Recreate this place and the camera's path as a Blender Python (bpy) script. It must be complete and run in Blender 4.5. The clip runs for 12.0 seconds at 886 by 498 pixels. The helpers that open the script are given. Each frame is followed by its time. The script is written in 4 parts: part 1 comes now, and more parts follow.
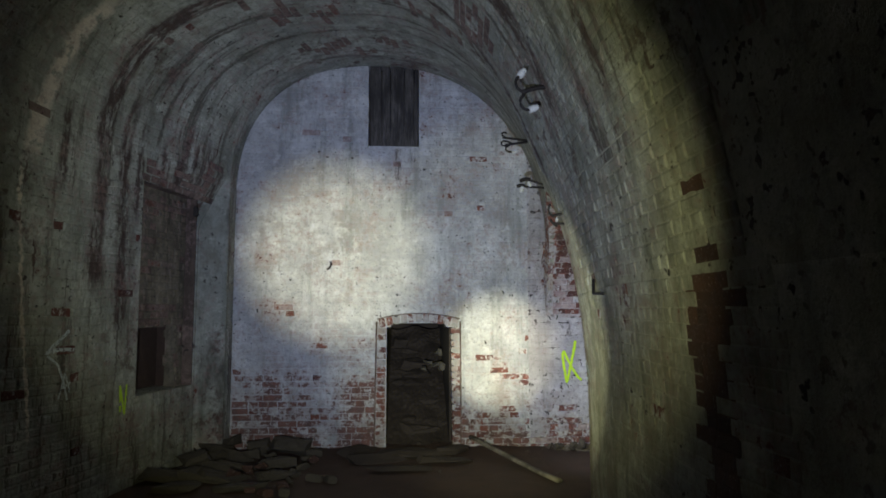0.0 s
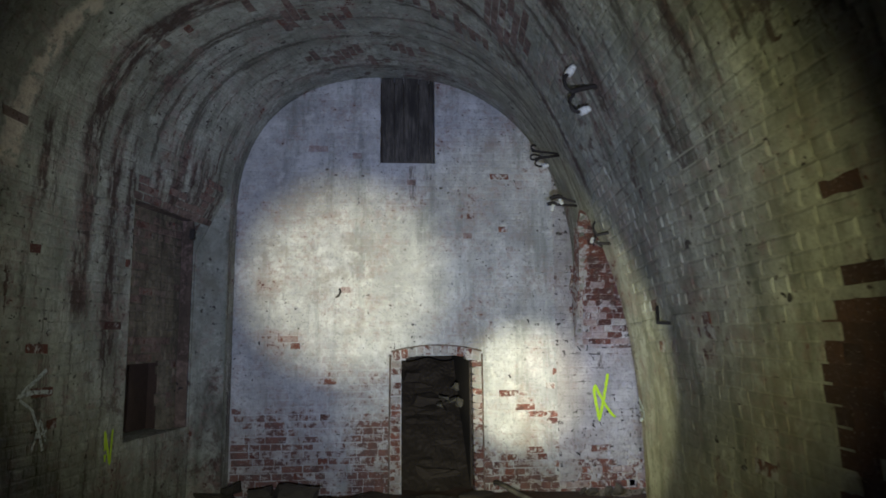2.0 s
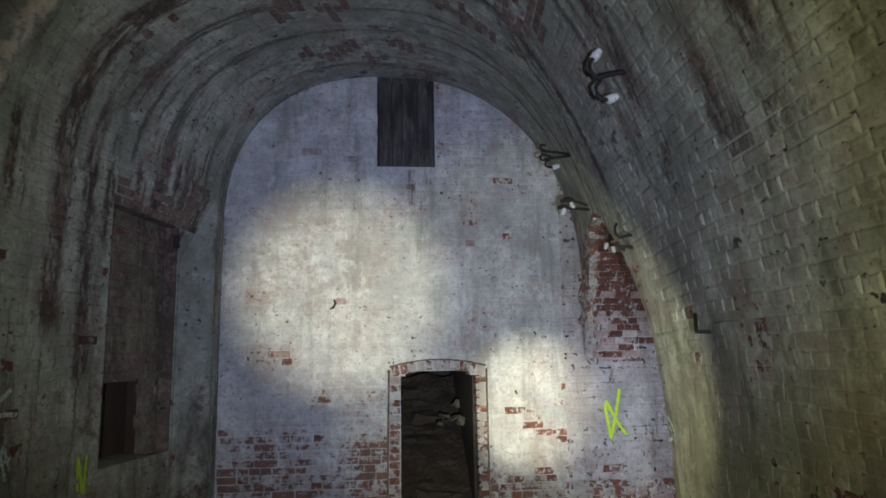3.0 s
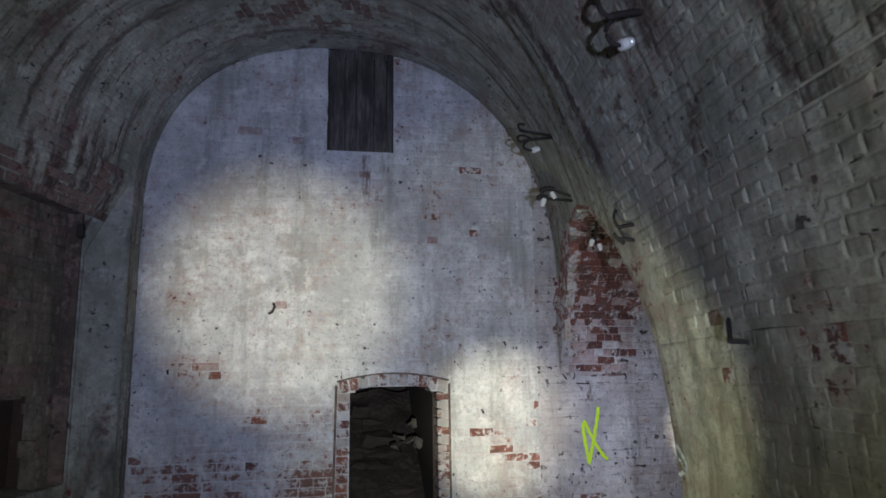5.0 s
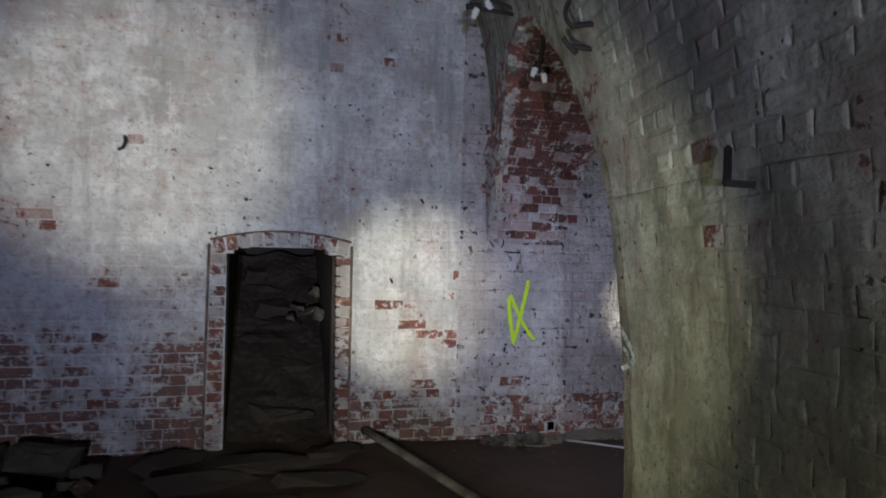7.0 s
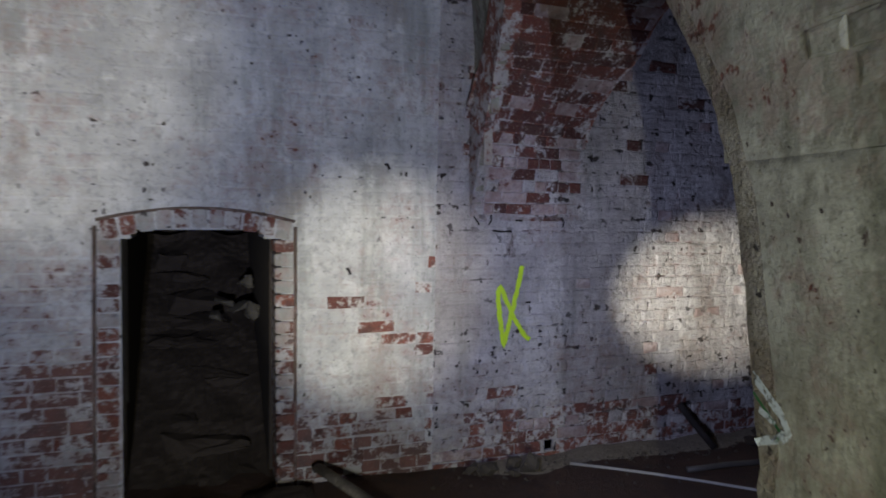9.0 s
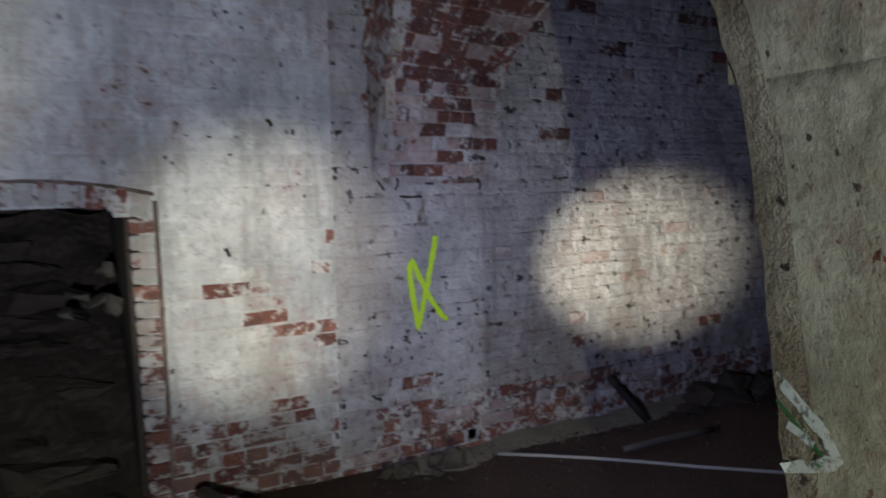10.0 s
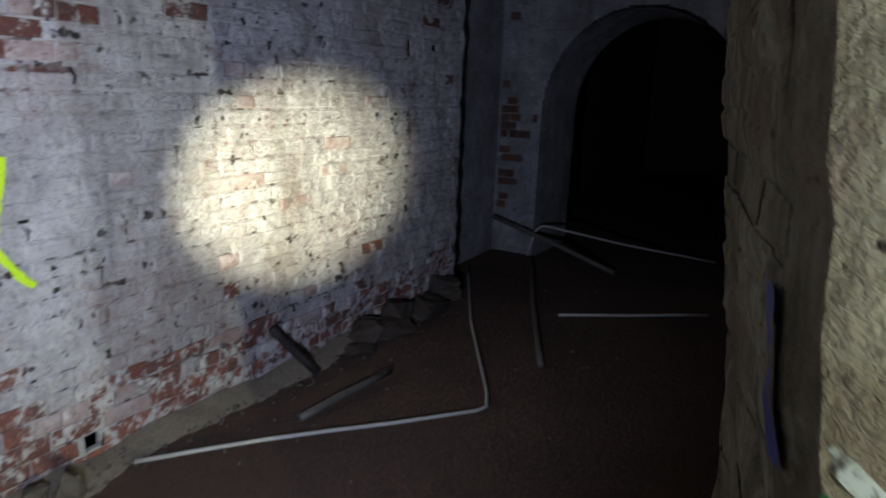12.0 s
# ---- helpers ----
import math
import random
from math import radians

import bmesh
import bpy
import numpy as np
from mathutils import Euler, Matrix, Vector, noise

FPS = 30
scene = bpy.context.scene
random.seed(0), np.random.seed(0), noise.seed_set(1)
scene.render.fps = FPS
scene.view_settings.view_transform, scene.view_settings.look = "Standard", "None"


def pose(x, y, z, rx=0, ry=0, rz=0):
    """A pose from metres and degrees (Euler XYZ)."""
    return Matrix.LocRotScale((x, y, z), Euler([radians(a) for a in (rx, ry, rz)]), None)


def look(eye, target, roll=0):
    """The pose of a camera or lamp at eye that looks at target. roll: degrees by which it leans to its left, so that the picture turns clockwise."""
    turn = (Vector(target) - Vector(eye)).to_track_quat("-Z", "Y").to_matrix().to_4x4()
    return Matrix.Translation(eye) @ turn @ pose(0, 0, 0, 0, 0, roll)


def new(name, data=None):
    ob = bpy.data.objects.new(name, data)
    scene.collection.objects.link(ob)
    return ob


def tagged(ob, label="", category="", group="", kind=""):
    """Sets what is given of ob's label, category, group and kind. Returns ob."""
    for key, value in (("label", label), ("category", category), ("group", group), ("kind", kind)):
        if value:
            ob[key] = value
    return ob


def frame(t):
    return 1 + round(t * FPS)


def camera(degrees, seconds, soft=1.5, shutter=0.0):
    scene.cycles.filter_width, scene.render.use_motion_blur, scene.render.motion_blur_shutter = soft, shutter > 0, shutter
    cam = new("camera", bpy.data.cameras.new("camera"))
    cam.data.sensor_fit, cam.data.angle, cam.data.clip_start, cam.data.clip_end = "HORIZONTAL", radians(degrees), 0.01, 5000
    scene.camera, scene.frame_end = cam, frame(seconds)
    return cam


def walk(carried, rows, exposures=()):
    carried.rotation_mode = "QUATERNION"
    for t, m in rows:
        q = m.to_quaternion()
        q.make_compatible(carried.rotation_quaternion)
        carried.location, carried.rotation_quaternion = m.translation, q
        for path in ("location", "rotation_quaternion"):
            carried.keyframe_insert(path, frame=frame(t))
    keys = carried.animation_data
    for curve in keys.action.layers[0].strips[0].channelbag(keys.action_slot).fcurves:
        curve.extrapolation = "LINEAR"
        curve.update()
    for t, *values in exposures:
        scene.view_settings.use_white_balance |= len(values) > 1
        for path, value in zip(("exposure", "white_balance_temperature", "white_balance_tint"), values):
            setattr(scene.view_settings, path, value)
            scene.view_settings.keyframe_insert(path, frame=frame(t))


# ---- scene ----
# ---------- camera ----------
cam = camera(66.4, 12.0, soft=1.7, shutter=0.6)
METRES, EYE, TURN = 6.4, 1.7, -4.0
ROWS = [
    (0.0, 0.0, 0.0, 0.0, 0.01, 5.24, 0.06),
    (0.5, -0.0102, 0.0089, -0.0029, -0.19, 4.84, -0.02),
    (1.0, -0.0144, 0.0447, 0.0006, -0.32, 5.01, 0.22),
    (1.5, -0.0259, 0.0747, 0.006, -0.65, 6.93, 0.69),
    (2.0, -0.047, 0.1102, 0.0062, -0.52, 7.56, 0.47),
    (2.5, -0.0668, 0.1437, 0.0064, -1.21, 8.43, 0.94),
    (3.0, -0.0726, 0.1821, 0.004, -1.67, 8.83, 0.88),
    (5.0, -0.0767, 0.3316, 0.0064, -5.77, 9.73, 0.66),
    (5.5, -0.0524, 0.3831, -0.0003, -4.74, 7.47, 0.69),
    (6.0, -0.033, 0.4232, -0.0058, -4.89, 3.6, 0.2),
    (6.5, -0.0188, 0.473, -0.0071, -7.94, 1.19, -1.05),
    (7.0, -0.0087, 0.5132, -0.0087, -10.59, -0.83, -1.47),
    (9.0, -0.0064, 0.7107, 0.0034, -15.92, -3.84, -1.13),
    (9.5, 0.0073, 0.7651, -0.0038, -21.41, -3.98, 0.71),
    (10.0, 0.0226, 0.8021, -0.0022, -24.24, -6.51, 0.8),
    (10.5, 0.0344, 0.8421, -0.0116, -34.91, -9.48, -0.95),
    (11.0, 0.0482, 0.8733, -0.0126, -44.35, -11.18, -3.17),
    (11.5, 0.063, 0.9119, -0.0181, -50.56, -13.38, -3.25),
    (12.0, 0.0828, 0.9428, -0.0119, -56.51, -13.49, -2.13),
]
EXPOSURES = [(0.0, 0.05, 5800, 14), (3.0, 0.05, 5800, 17), (5.0, -0.15, 5600, 22), (7.0, -0.5, 5480, 26), (9.5, -0.76, 5400, 28), (10.5, -0.55, 5550, 20), (11.0, -0.5, 5550, 20), (12.0, 0.45, 5650, 15)]
walk(cam, [(t, pose(0, 0, EYE, 0, 0, TURN) @ pose(METRES * x, METRES * y, METRES * z, 90 + pitch, roll, yaw)) for t, x, y, z, yaw, pitch, roll in ROWS], EXPOSURES)

# ---------- world and light ----------
world = bpy.data.worlds.new("dark_underground")
world.use_nodes = True
world.node_tree.nodes["Background"].inputs[0].default_value = (0.5, 0.55, 0.7, 1)
world.node_tree.nodes["Background"].inputs[1].default_value = 0.0003
scene.world = world


def beam(name, eye, target, watts, cone, blend, colour, radius=0.012):
    lamp = bpy.data.lights.new(name, "SPOT")
    lamp.energy, lamp.spot_size, lamp.spot_blend = watts, radians(cone), blend
    lamp.color, lamp.shadow_soft_size = colour, radius
    ob = new(name, lamp)
    ob.matrix_world = look(eye, target)
    return ob


WARM, COOL, EDGE = (1.0, 0.93, 0.55), (0.48, 0.59, 1.0), (0.95, 0.92, 0.42)
# the walker's hand torch, low beside the path: bright core, cool spill, yellow rim of the beam
TORCH_1, AIM_1 = (-0.32, 0.25, 1.3), (-0.75, 8.53, 2.42)
beam("torch_core", TORCH_1, AIM_1, 2650, 18.5, 0.85, WARM)
beam("torch_spill", TORCH_1, (-0.2, 8.53, 3.1), 800, 58, 1.0, COOL)
beam("torch_rim", TORCH_1, (0.1, 8.53, 2.95), 300, 63.5, 0.4, EDGE)
TORCH_2, AIM_2 = (0.0, 3.3, 1.2), (1.28, 8.53, 1.2)
beam("torch_core", TORCH_2, AIM_2, 1750, 18, 0.9, WARM)
beam("torch_spill", TORCH_2, (1.2, 8.53, 1.9), 110, 60, 1.0, COOL)
beam("torch_rim", TORCH_2, (1.5, 8.53, 1.6), 270, 57, 0.5, EDGE)
TORCH_3, AIM_3 = (0.95, 6.3, 1.15), (3.8, 8.53, 1.08)
beam("torch_core", TORCH_3, AIM_3, 1550, 21.5, 0.85, WARM)
beam("torch_spill", TORCH_3, (3.7, 8.53, 1.0), 165, 90, 1.0, (0.80, 0.86, 1.0))


# ---------- materials ----------
class Nodes:
    """A small builder of node materials."""

    def __init__(self, name):
        self.mat = bpy.data.materials.new(name)
        self.mat.use_nodes = True
        self.tree = self.mat.node_tree
        self.bsdf = self.tree.nodes["Principled BSDF"]
        self.place = self.node("ShaderNodeNewGeometry").outputs["Position"]

    def node(self, kind):
        return self.tree.nodes.new(kind)

    def link(self, a, b):
        self.tree.links.new(a, b)

    def noise(self, scale, detail=4, rough=0.6, stretch=None):
        n = self.node("ShaderNodeTexNoise")
        n.inputs["Scale"].default_value, n.inputs["Detail"].default_value = scale, detail
        n.inputs["Roughness"].default_value = rough
        if stretch:
            m = self.node("ShaderNodeMapping")
            m.inputs["Scale"].default_value = stretch
            self.link(self.place, m.inputs["Vector"])
            self.link(m.outputs[0], n.inputs["Vector"])
        else:
            self.link(self.place, n.inputs["Vector"])
        return n.outputs["Fac"]

    def math(self, op, a, b=0.0):
        n = self.node("ShaderNodeMath")
        n.operation = op
        for i, v in enumerate((a, b)):
            if isinstance(v, (int, float)):
                n.inputs[i].default_value = v
            else:
                self.link(v, n.inputs[i])
        return n.outputs[0]

    def step(self, value, low, high):
        n = self.node("ShaderNodeMapRange")
        n.interpolation_type = "SMOOTHSTEP"
        n.inputs["From Min"].default_value, n.inputs["From Max"].default_value = low, high
        self.link(value, n.inputs["Value"])
        return n.outputs["Result"]

    def mix(self, fac, a, b, blend="MIX"):
        n = self.node("ShaderNodeMix")
        n.data_type = "RGBA"
        n.blend_type = blend
        for socket, v in ((n.inputs[0], fac), (n.inputs[6], a), (n.inputs[7], b)):
            if isinstance(v, tuple):
                socket.default_value = (*v, 1)
            elif isinstance(v, (int, float)):
                socket.default_value = v
            else:
                self.link(v, socket)
        return n.outputs[2]

    def each(self):
        """A random number for every piece, be it an object or an island of a mesh."""
        info = self.node("ShaderNodeObjectInfo").outputs["Random"]
        isle = self.node("ShaderNodeNewGeometry").outputs["Random Per Island"]
        return self.math("FRACT", self.math("ADD", info, isle))

    def finish(self, colour, rough, height=None, strength=0.4, distance=0.01, metal=0.0):
        if isinstance(colour, tuple):
            self.bsdf.inputs["Base Color"].default_value = (*colour, 1)
        else:
            self.link(colour, self.bsdf.inputs["Base Color"])
        if isinstance(rough, (int, float)):
            self.bsdf.inputs["Roughness"].default_value = rough
        else:
            self.link(rough, self.bsdf.inputs["Roughness"])
        self.bsdf.inputs["Metallic"].default_value = metal
        if height is not None:
            b = self.node("ShaderNodeBump")
            b.inputs["Strength"].default_value, b.inputs["Distance"].default_value = strength, distance
            self.link(height, b.inputs["Height"])
            self.link(b.outputs[0], self.bsdf.inputs["Normal"])
        return self.mat


def brick_colour(n, low=(0.095, 0.036, 0.028), high=(0.175, 0.070, 0.050)):
    tone = n.each()
    red = n.mix(tone, low, high)
    red = n.mix(n.step(n.noise(9, 5), 0.42, 0.7), red, (0.085, 0.045, 0.038))
    return n.mix(n.step(n.noise(70, 3), 0.58, 0.75), red, (0.34, 0.26, 0.22))


# dark runs on the vault: ring, half width, from height, to height, side of the room
RUNS = ((6.27, 0.11, 1.9, 4.9, -1), (6.66, 0.07, 1.5, 3.9, -1), (6.9, 0.04, 2.6, 3.7, -1), (7.62, 0.05, 2.9, 3.75, -1), (7.80, 0.07, 2.9, 3.7, -1), (5.75, 0.05, 2.7, 3.6, -1), (7.2, 0.05, 2.8, 3.6, -1), (7.42, 0.06, 2.8, 3.85, -1), (8.0, 0.05, 2.9, 3.5, -1),
        (4.92, 0.09, 3.1, 4.6, 1), (6.05, 0.06, 2.9, 4.9, 1), (4.2, 0.05, 1.6, 3.4, 1), (3.72, 0.07, 2.9, 3.7, 1))
# rings where the wash has come away to the pale mortar, in the same terms, and how far the ring slants with height
PALE_RUNS = ((5.02, 0.075, 2.95, 4.35, 0.135), (5.60, 0.016, 0.7, 2.95, -0.09))


def limewash(name, flake, light, dark, grime=0.5, rings=0.0, pitted=0.66, relief=(0.5, 0.014), drip=0.48, grain=3.2, foot=None, pit=15):
    """Old whitewash on brick: mottled, with damp streaks and pits, flaked to the red brick where the noise says so."""
    n = Nodes(name)
    white = n.mix(n.step(n.noise(grain, 6, 0.7), 0.3, 0.7), dark, light)
    white = n.mix(n.math("MULTIPLY", n.step(n.noise(0.9, 6, 0.65), 0.44, 0.68), 0.75), white, tuple(c * 0.75 for c in dark))
    streak = n.step(n.noise(2.0, 6, 0.65, (3.2, 3.2, 0.4)), drip, drip + 0.24)
    white = n.mix(n.math("MULTIPLY", streak, grime), white, tuple(c * f for c, f in zip(dark, (0.42, 0.46, 0.40))))
    white = n.mix(n.math("MULTIPLY", n.step(n.noise(24, 5, 0.75), 0.5, 0.68), 0.6), white, tuple(c * 0.5 for c in dark))
    white = n.mix(n.math("MULTIPLY", n.step(n.noise(75, 3, 0.6), 0.62, 0.72), 0.7), white, (0.10, 0.085, 0.075))
    white = n.mix(n.math("MULTIPLY", n.each(), 0.20), white, tuple(c * 0.6 for c in dark))
    damp = n.math("MULTIPLY", n.step(n.noise(3.1, 7, 0.72, (1.0, 1.0, 0.62)), 0.5, 0.66), n.step(n.noise(0.55, 3, 0.5), 0.30, 0.54))
    white = n.mix(n.math("MULTIPLY", damp, 0.55), white, tuple(c * f for c, f in zip(dark, (0.62, 0.54, 0.46))))
    crust = n.step(n.noise(6.5, 6, 0.7), 0.56, 0.68)
    white = n.mix(n.math("MULTIPLY", crust, 0.35), white, tuple(min(0.8, c * 1.22) for c in light))
    pits = n.math("MULTIPLY", n.step(n.noise(pit, 3, 0.5), pitted, pitted + 0.05), n.step(n.noise(1.6, 3), 0.36, 0.55))
    white = n.mix(pits, white, (0.035, 0.028, 0.026))
    if rings:
        # damp stains that run round the vault
        arc = n.step(n.noise(1.0, 6, 0.7, (0.55, 7.5, 0.55)), 0.52, 0.66)
        white = n.mix(n.math("MULTIPLY", arc, rings), white, (0.065, 0.055, 0.042))
        arc = n.step(n.noise(1.3, 6, 0.75, (0.9, 9.0, 0.9)), 0.60, 0.66)
        white = n.mix(n.math("MULTIPLY", arc, rings), white, (0.075, 0.034, 0.027))
        # long dark runs along single brick rings
        axis = n.node("ShaderNodeSeparateXYZ")
        n.link(n.place, axis.inputs[0])
        wander = n.math("ADD", axis.outputs["Y"], n.math("MULTIPLY", n.math("SUBTRACT", n.noise(1.6, 6, 0.7), 0.5), 0.28))
        for ring, half, low, high, side in RUNS:
            near = n.math("SUBTRACT", 1.0, n.step(n.math("ABSOLUTE", n.math("SUBTRACT", wander, ring)), half * 0.6, half * 1.7))
            near = n.math("MULTIPLY", near, n.step(axis.outputs["Z"], low - 0.1, low + 0.15))
            near = n.math("MULTIPLY", near, n.math("SUBTRACT", 1.0, n.step(axis.outputs["Z"], high - 0.3, high)))
            near = n.math("MULTIPLY", near, n.step(n.math("MULTIPLY", axis.outputs["X"], side), 0.0, 0.2))
            near = n.math("MULTIPLY", near, n.step(n.noise(7, 5, 0.7, (0.6, 2.0, 0.6)), 0.34, 0.56))
            white = n.mix(n.math("MULTIPLY", near, 0.92), white, (0.052, 0.027, 0.022))
        for ring, half, low, high, slant in PALE_RUNS:
            along = n.math("SUBTRACT", wander, n.math("ADD", n.math("MULTIPLY", axis.outputs["Z"], slant), ring))
            near = n.math("SUBTRACT", 1.0, n.step(n.math("ABSOLUTE", along), half * 0.6, half * 1.5))
            near = n.math("MULTIPLY", near, n.step(axis.outputs["Z"], low - 0.1, low + 0.1))
            near = n.math("MULTIPLY", near, n.math("SUBTRACT", 1.0, n.step(axis.outputs["Z"], high - 0.2, high)))
            near = n.math("MULTIPLY", near, n.step(n.math("MULTIPLY", axis.outputs["X"], -1), 0.0, 0.2))
            near = n.math("MULTIPLY", near, n.step(n.noise(9, 5, 0.7), 0.36, 0.5))
            white = n.mix(near, white, (0.70, 0.63, 0.53))
        blot = n.math("MULTIPLY", n.step(n.noise(5.5, 7, 0.75), 0.50, 0.62), n.step(n.noise(0.8, 4, 0.6), 0.46, 0.60))
        white = n.mix(n.math("MULTIPLY", blot, rings), white, (0.085, 0.050, 0.040))
    wear = n.math("ADD", n.math("MULTIPLY", n.noise(2.4, 5, 0.62), 0.5), n.math("MULTIPLY", n.noise(17, 5, 0.7), 0.5))
    wear = n.math("ADD", wear, n.math("MULTIPLY", n.each(), 0.03))
    if foot:
        # the coat is worn away towards the foot of the wall, more on some bricks than on others
        height, amount = foot
        axis = n.node("ShaderNodeSeparateXYZ")
        n.link(n.place, axis.inputs[0])
        low = n.math("SUBTRACT", 1.0, n.step(axis.outputs["Z"], -0.1, height))
        fine = n.math("MULTIPLY", n.math("SUBTRACT", n.noise(9, 6, 0.75, (0.6, 1.0, 2.4)), 0.5), 0.5)
        more = n.math("ADD", n.math("MULTIPLY", n.math("SUBTRACT", n.each(), 0.5), 0.09), n.math("ADD", fine, amount))
        wear = n.math("ADD", wear, n.math("MULTIPLY", low, more))
    bare = n.step(wear, flake, flake + 0.03)
    if foot:
        bare = n.math("MULTIPLY", bare, 0.88)
    thin = n.math("MULTIPLY", n.step(wear, flake - 0.12, flake), 0.45)
    colour = n.mix(thin, white, (0.31, 0.215, 0.195))
    colour = n.mix(bare, colour, brick_colour(n))
    height = n.math("ADD", n.noise(48, 5, 0.75), n.math("MULTIPLY", n.noise(11, 5, 0.7), 1.6))
    height = n.math("SUBTRACT", height, n.math("MULTIPLY", bare, 0.4))
    return n.finish(colour, 0.93, height, *relief)


def bare_brick(name, cover=0.49, low=(0.10, 0.027, 0.021), high=(0.20, 0.056, 0.036)):
    """Red brick with a good deal of thin whitewash left on it."""
    n = Nodes(name)
    left = n.math("ADD", n.math("MULTIPLY", n.noise(24, 5, 0.75), 0.5), n.math("MULTIPLY", n.noise(8, 4, 0.6), 0.5))
    colour = n.mix(n.step(left, cover, cover + 0.08), brick_colour(n, low, high), (0.44, 0.42, 0.41))
    colour = n.mix(n.math("MULTIPLY", n.step(n.noise(38, 4, 0.7), 0.55, 0.7), 0.7), colour, (0.06, 0.045, 0.04))
    return n.finish(colour, 0.92, n.math("ADD", n.noise(60, 5, 0.7), n.noise(14, 4)), 0.8, 0.014)


def plain(name, low, high, scale, rough, metal=0.0, bump=0.4, stretch=None):
    n = Nodes(name)
    colour = n.mix(n.noise(scale, 5, 0.65, stretch), low, high)
    colour = n.mix(n.math("MULTIPLY", n.step(n.noise(scale * 6, 4), 0.5, 0.75), 0.5), colour, tuple(c * 0.55 for c in low))
    return n.finish(colour, rough, n.noise(scale * 5, 4, 0.7, stretch), bump, 0.008, metal)


def run_stain(name):
    """A thin rusty run, patchy, so that the wall shows through."""
    n = Nodes(name)
    colour = n.mix(n.noise(14, 4), (0.10, 0.065, 0.05), (0.26, 0.18, 0.14))
    mat = n.finish(colour, 0.92)
    cover = n.math("MULTIPLY", n.step(n.noise(9, 5, 0.7, (2.5, 2.5, 0.8)), 0.4, 0.65), 0.6)
    n.link(cover, n.bsdf.inputs["Alpha"])
    return mat


def spray(name, low, high):
    """Thin sprayed paint, patchy where the rough wall took none."""
    n = Nodes(name)
    mat = n.finish(n.mix(n.noise(16, 5, 0.65), low, high), 0.75)
    cover = n.math("MULTIPLY", n.step(n.noise(38, 5, 0.75), 0.34, 0.54), n.step(n.noise(6, 3, 0.6), 0.12, 0.44))
    n.link(n.math("MULTIPLY", cover, 0.9), n.bsdf.inputs["Alpha"])
    return mat


def mud(name):
    n = Nodes(name)
    colour = n.mix(n.noise(1.7, 6, 0.65), (0.030, 0.016, 0.011), (0.092, 0.048, 0.029))
    colour = n.mix(n.step(n.noise(14, 5, 0.7), 0.5, 0.72), colour, (0.034, 0.025, 0.02))
    colour = n.mix(n.step(n.noise(55, 3, 0.6), 0.67, 0.75), colour, (0.13, 0.10, 0.085))
    return n.finish(colour, 0.85, n.math("ADD", n.noise(30, 6, 0.75), n.noise(7, 4)), 0.8, 0.03)


def wood(name, low, high):
    n = Nodes(name)
    grain = n.noise(9, 6, 0.7, (9, 9, 0.5))
    colour = n.mix(n.step(grain, 0.32, 0.68), low, high)
    colour = n.mix(n.step(n.noise(2.5, 4, 0.6, (2, 2, 0.6)), 0.4, 0.65), colour, tuple(c * 0.6 for c in low))
    colour = n.mix(n.math("MULTIPLY", n.each(), 0.5), colour, low)
    colour = n.mix(n.step(n.noise(30, 3, 0.6, (6, 6, 0.3)), 0.6, 0.7), colour, tuple(c * 0.35 for c in low))
    return n.finish(colour, 0.85, grain, 0.7, 0.01)


WHITE = limewash("limewash_on_brick", 0.62, (0.62, 0.62, 0.62), (0.39, 0.39, 0.40), 0.7)
MORTAR = limewash("pitted_mortar", 0.64, (0.62, 0.62, 0.62), (0.40, 0.40, 0.41), 0.6, pitted=0.63, pit=19, foot=(1.1, 0.10))
WORN = limewash("worn_limewash_on_brick", 0.545, (0.48, 0.47, 0.46), (0.30, 0.30, 0.29))
BARE = bare_brick("red_brick", 0.478, (0.105, 0.036, 0.028), (0.215, 0.078, 0.052))
RAW = bare_brick("raw_dark_brick", 0.66, (0.050, 0.024, 0.017), (0.125, 0.056, 0.036))
RED = bare_brick("deep_red_brick", 0.525, (0.055, 0.018, 0.014), (0.145, 0.044, 0.030))
JAMB = limewash("brown_streaked_limewash", 0.65, (0.50, 0.47, 0.39), (0.24, 0.20, 0.15), 0.9, pitted=0.66, relief=(1.0, 0.034), drip=0.44)
FOOT_TALL = limewash("limewash_worn_at_the_foot", 0.62, (0.62, 0.62, 0.62), (0.39, 0.39, 0.40), 0.7, foot=(1.75, 0.16))
FOOT_LOW = limewash("limewash_worn_low_down", 0.62, (0.62, 0.62, 0.62), (0.39, 0.39, 0.40), 0.7, foot=(0.85, 0.19))
CRACKED = limewash("cracked_mortar", 0.66, (0.52, 0.53, 0.46), (0.27, 0.28, 0.23), 0.6, 0.85, pitted=0.60, pit=22)
PIER_MORTAR = limewash("pale_pier_mortar", 0.68, (0.60, 0.59, 0.50), (0.34, 0.33, 0.27), 0.5, pitted=0.59, pit=17, relief=(0.7, 0.016))
PIER = limewash("grey_limewash_on_the_pier", 0.625, (0.53, 0.53, 0.455), (0.25, 0.245, 0.20), 0.8, pitted=0.66, pit=34, relief=(0.5, 0.010))
CRACK = plain("open_crack", (0.006, 0.005, 0.005), (0.02, 0.015, 0.012), 40, 0.95)
VAULT_WHITE = limewash("damp_stained_limewash", 0.625, (0.54, 0.55, 0.49), (0.27, 0.28, 0.235), 0.7, 0.85, relief=(0.9, 0.02))
STAINED = limewash("rust_stained_brick", 0.56, (0.26, 0.20, 0.17), (0.085, 0.052, 0.042), 0.8, relief=(0.8, 0.018))
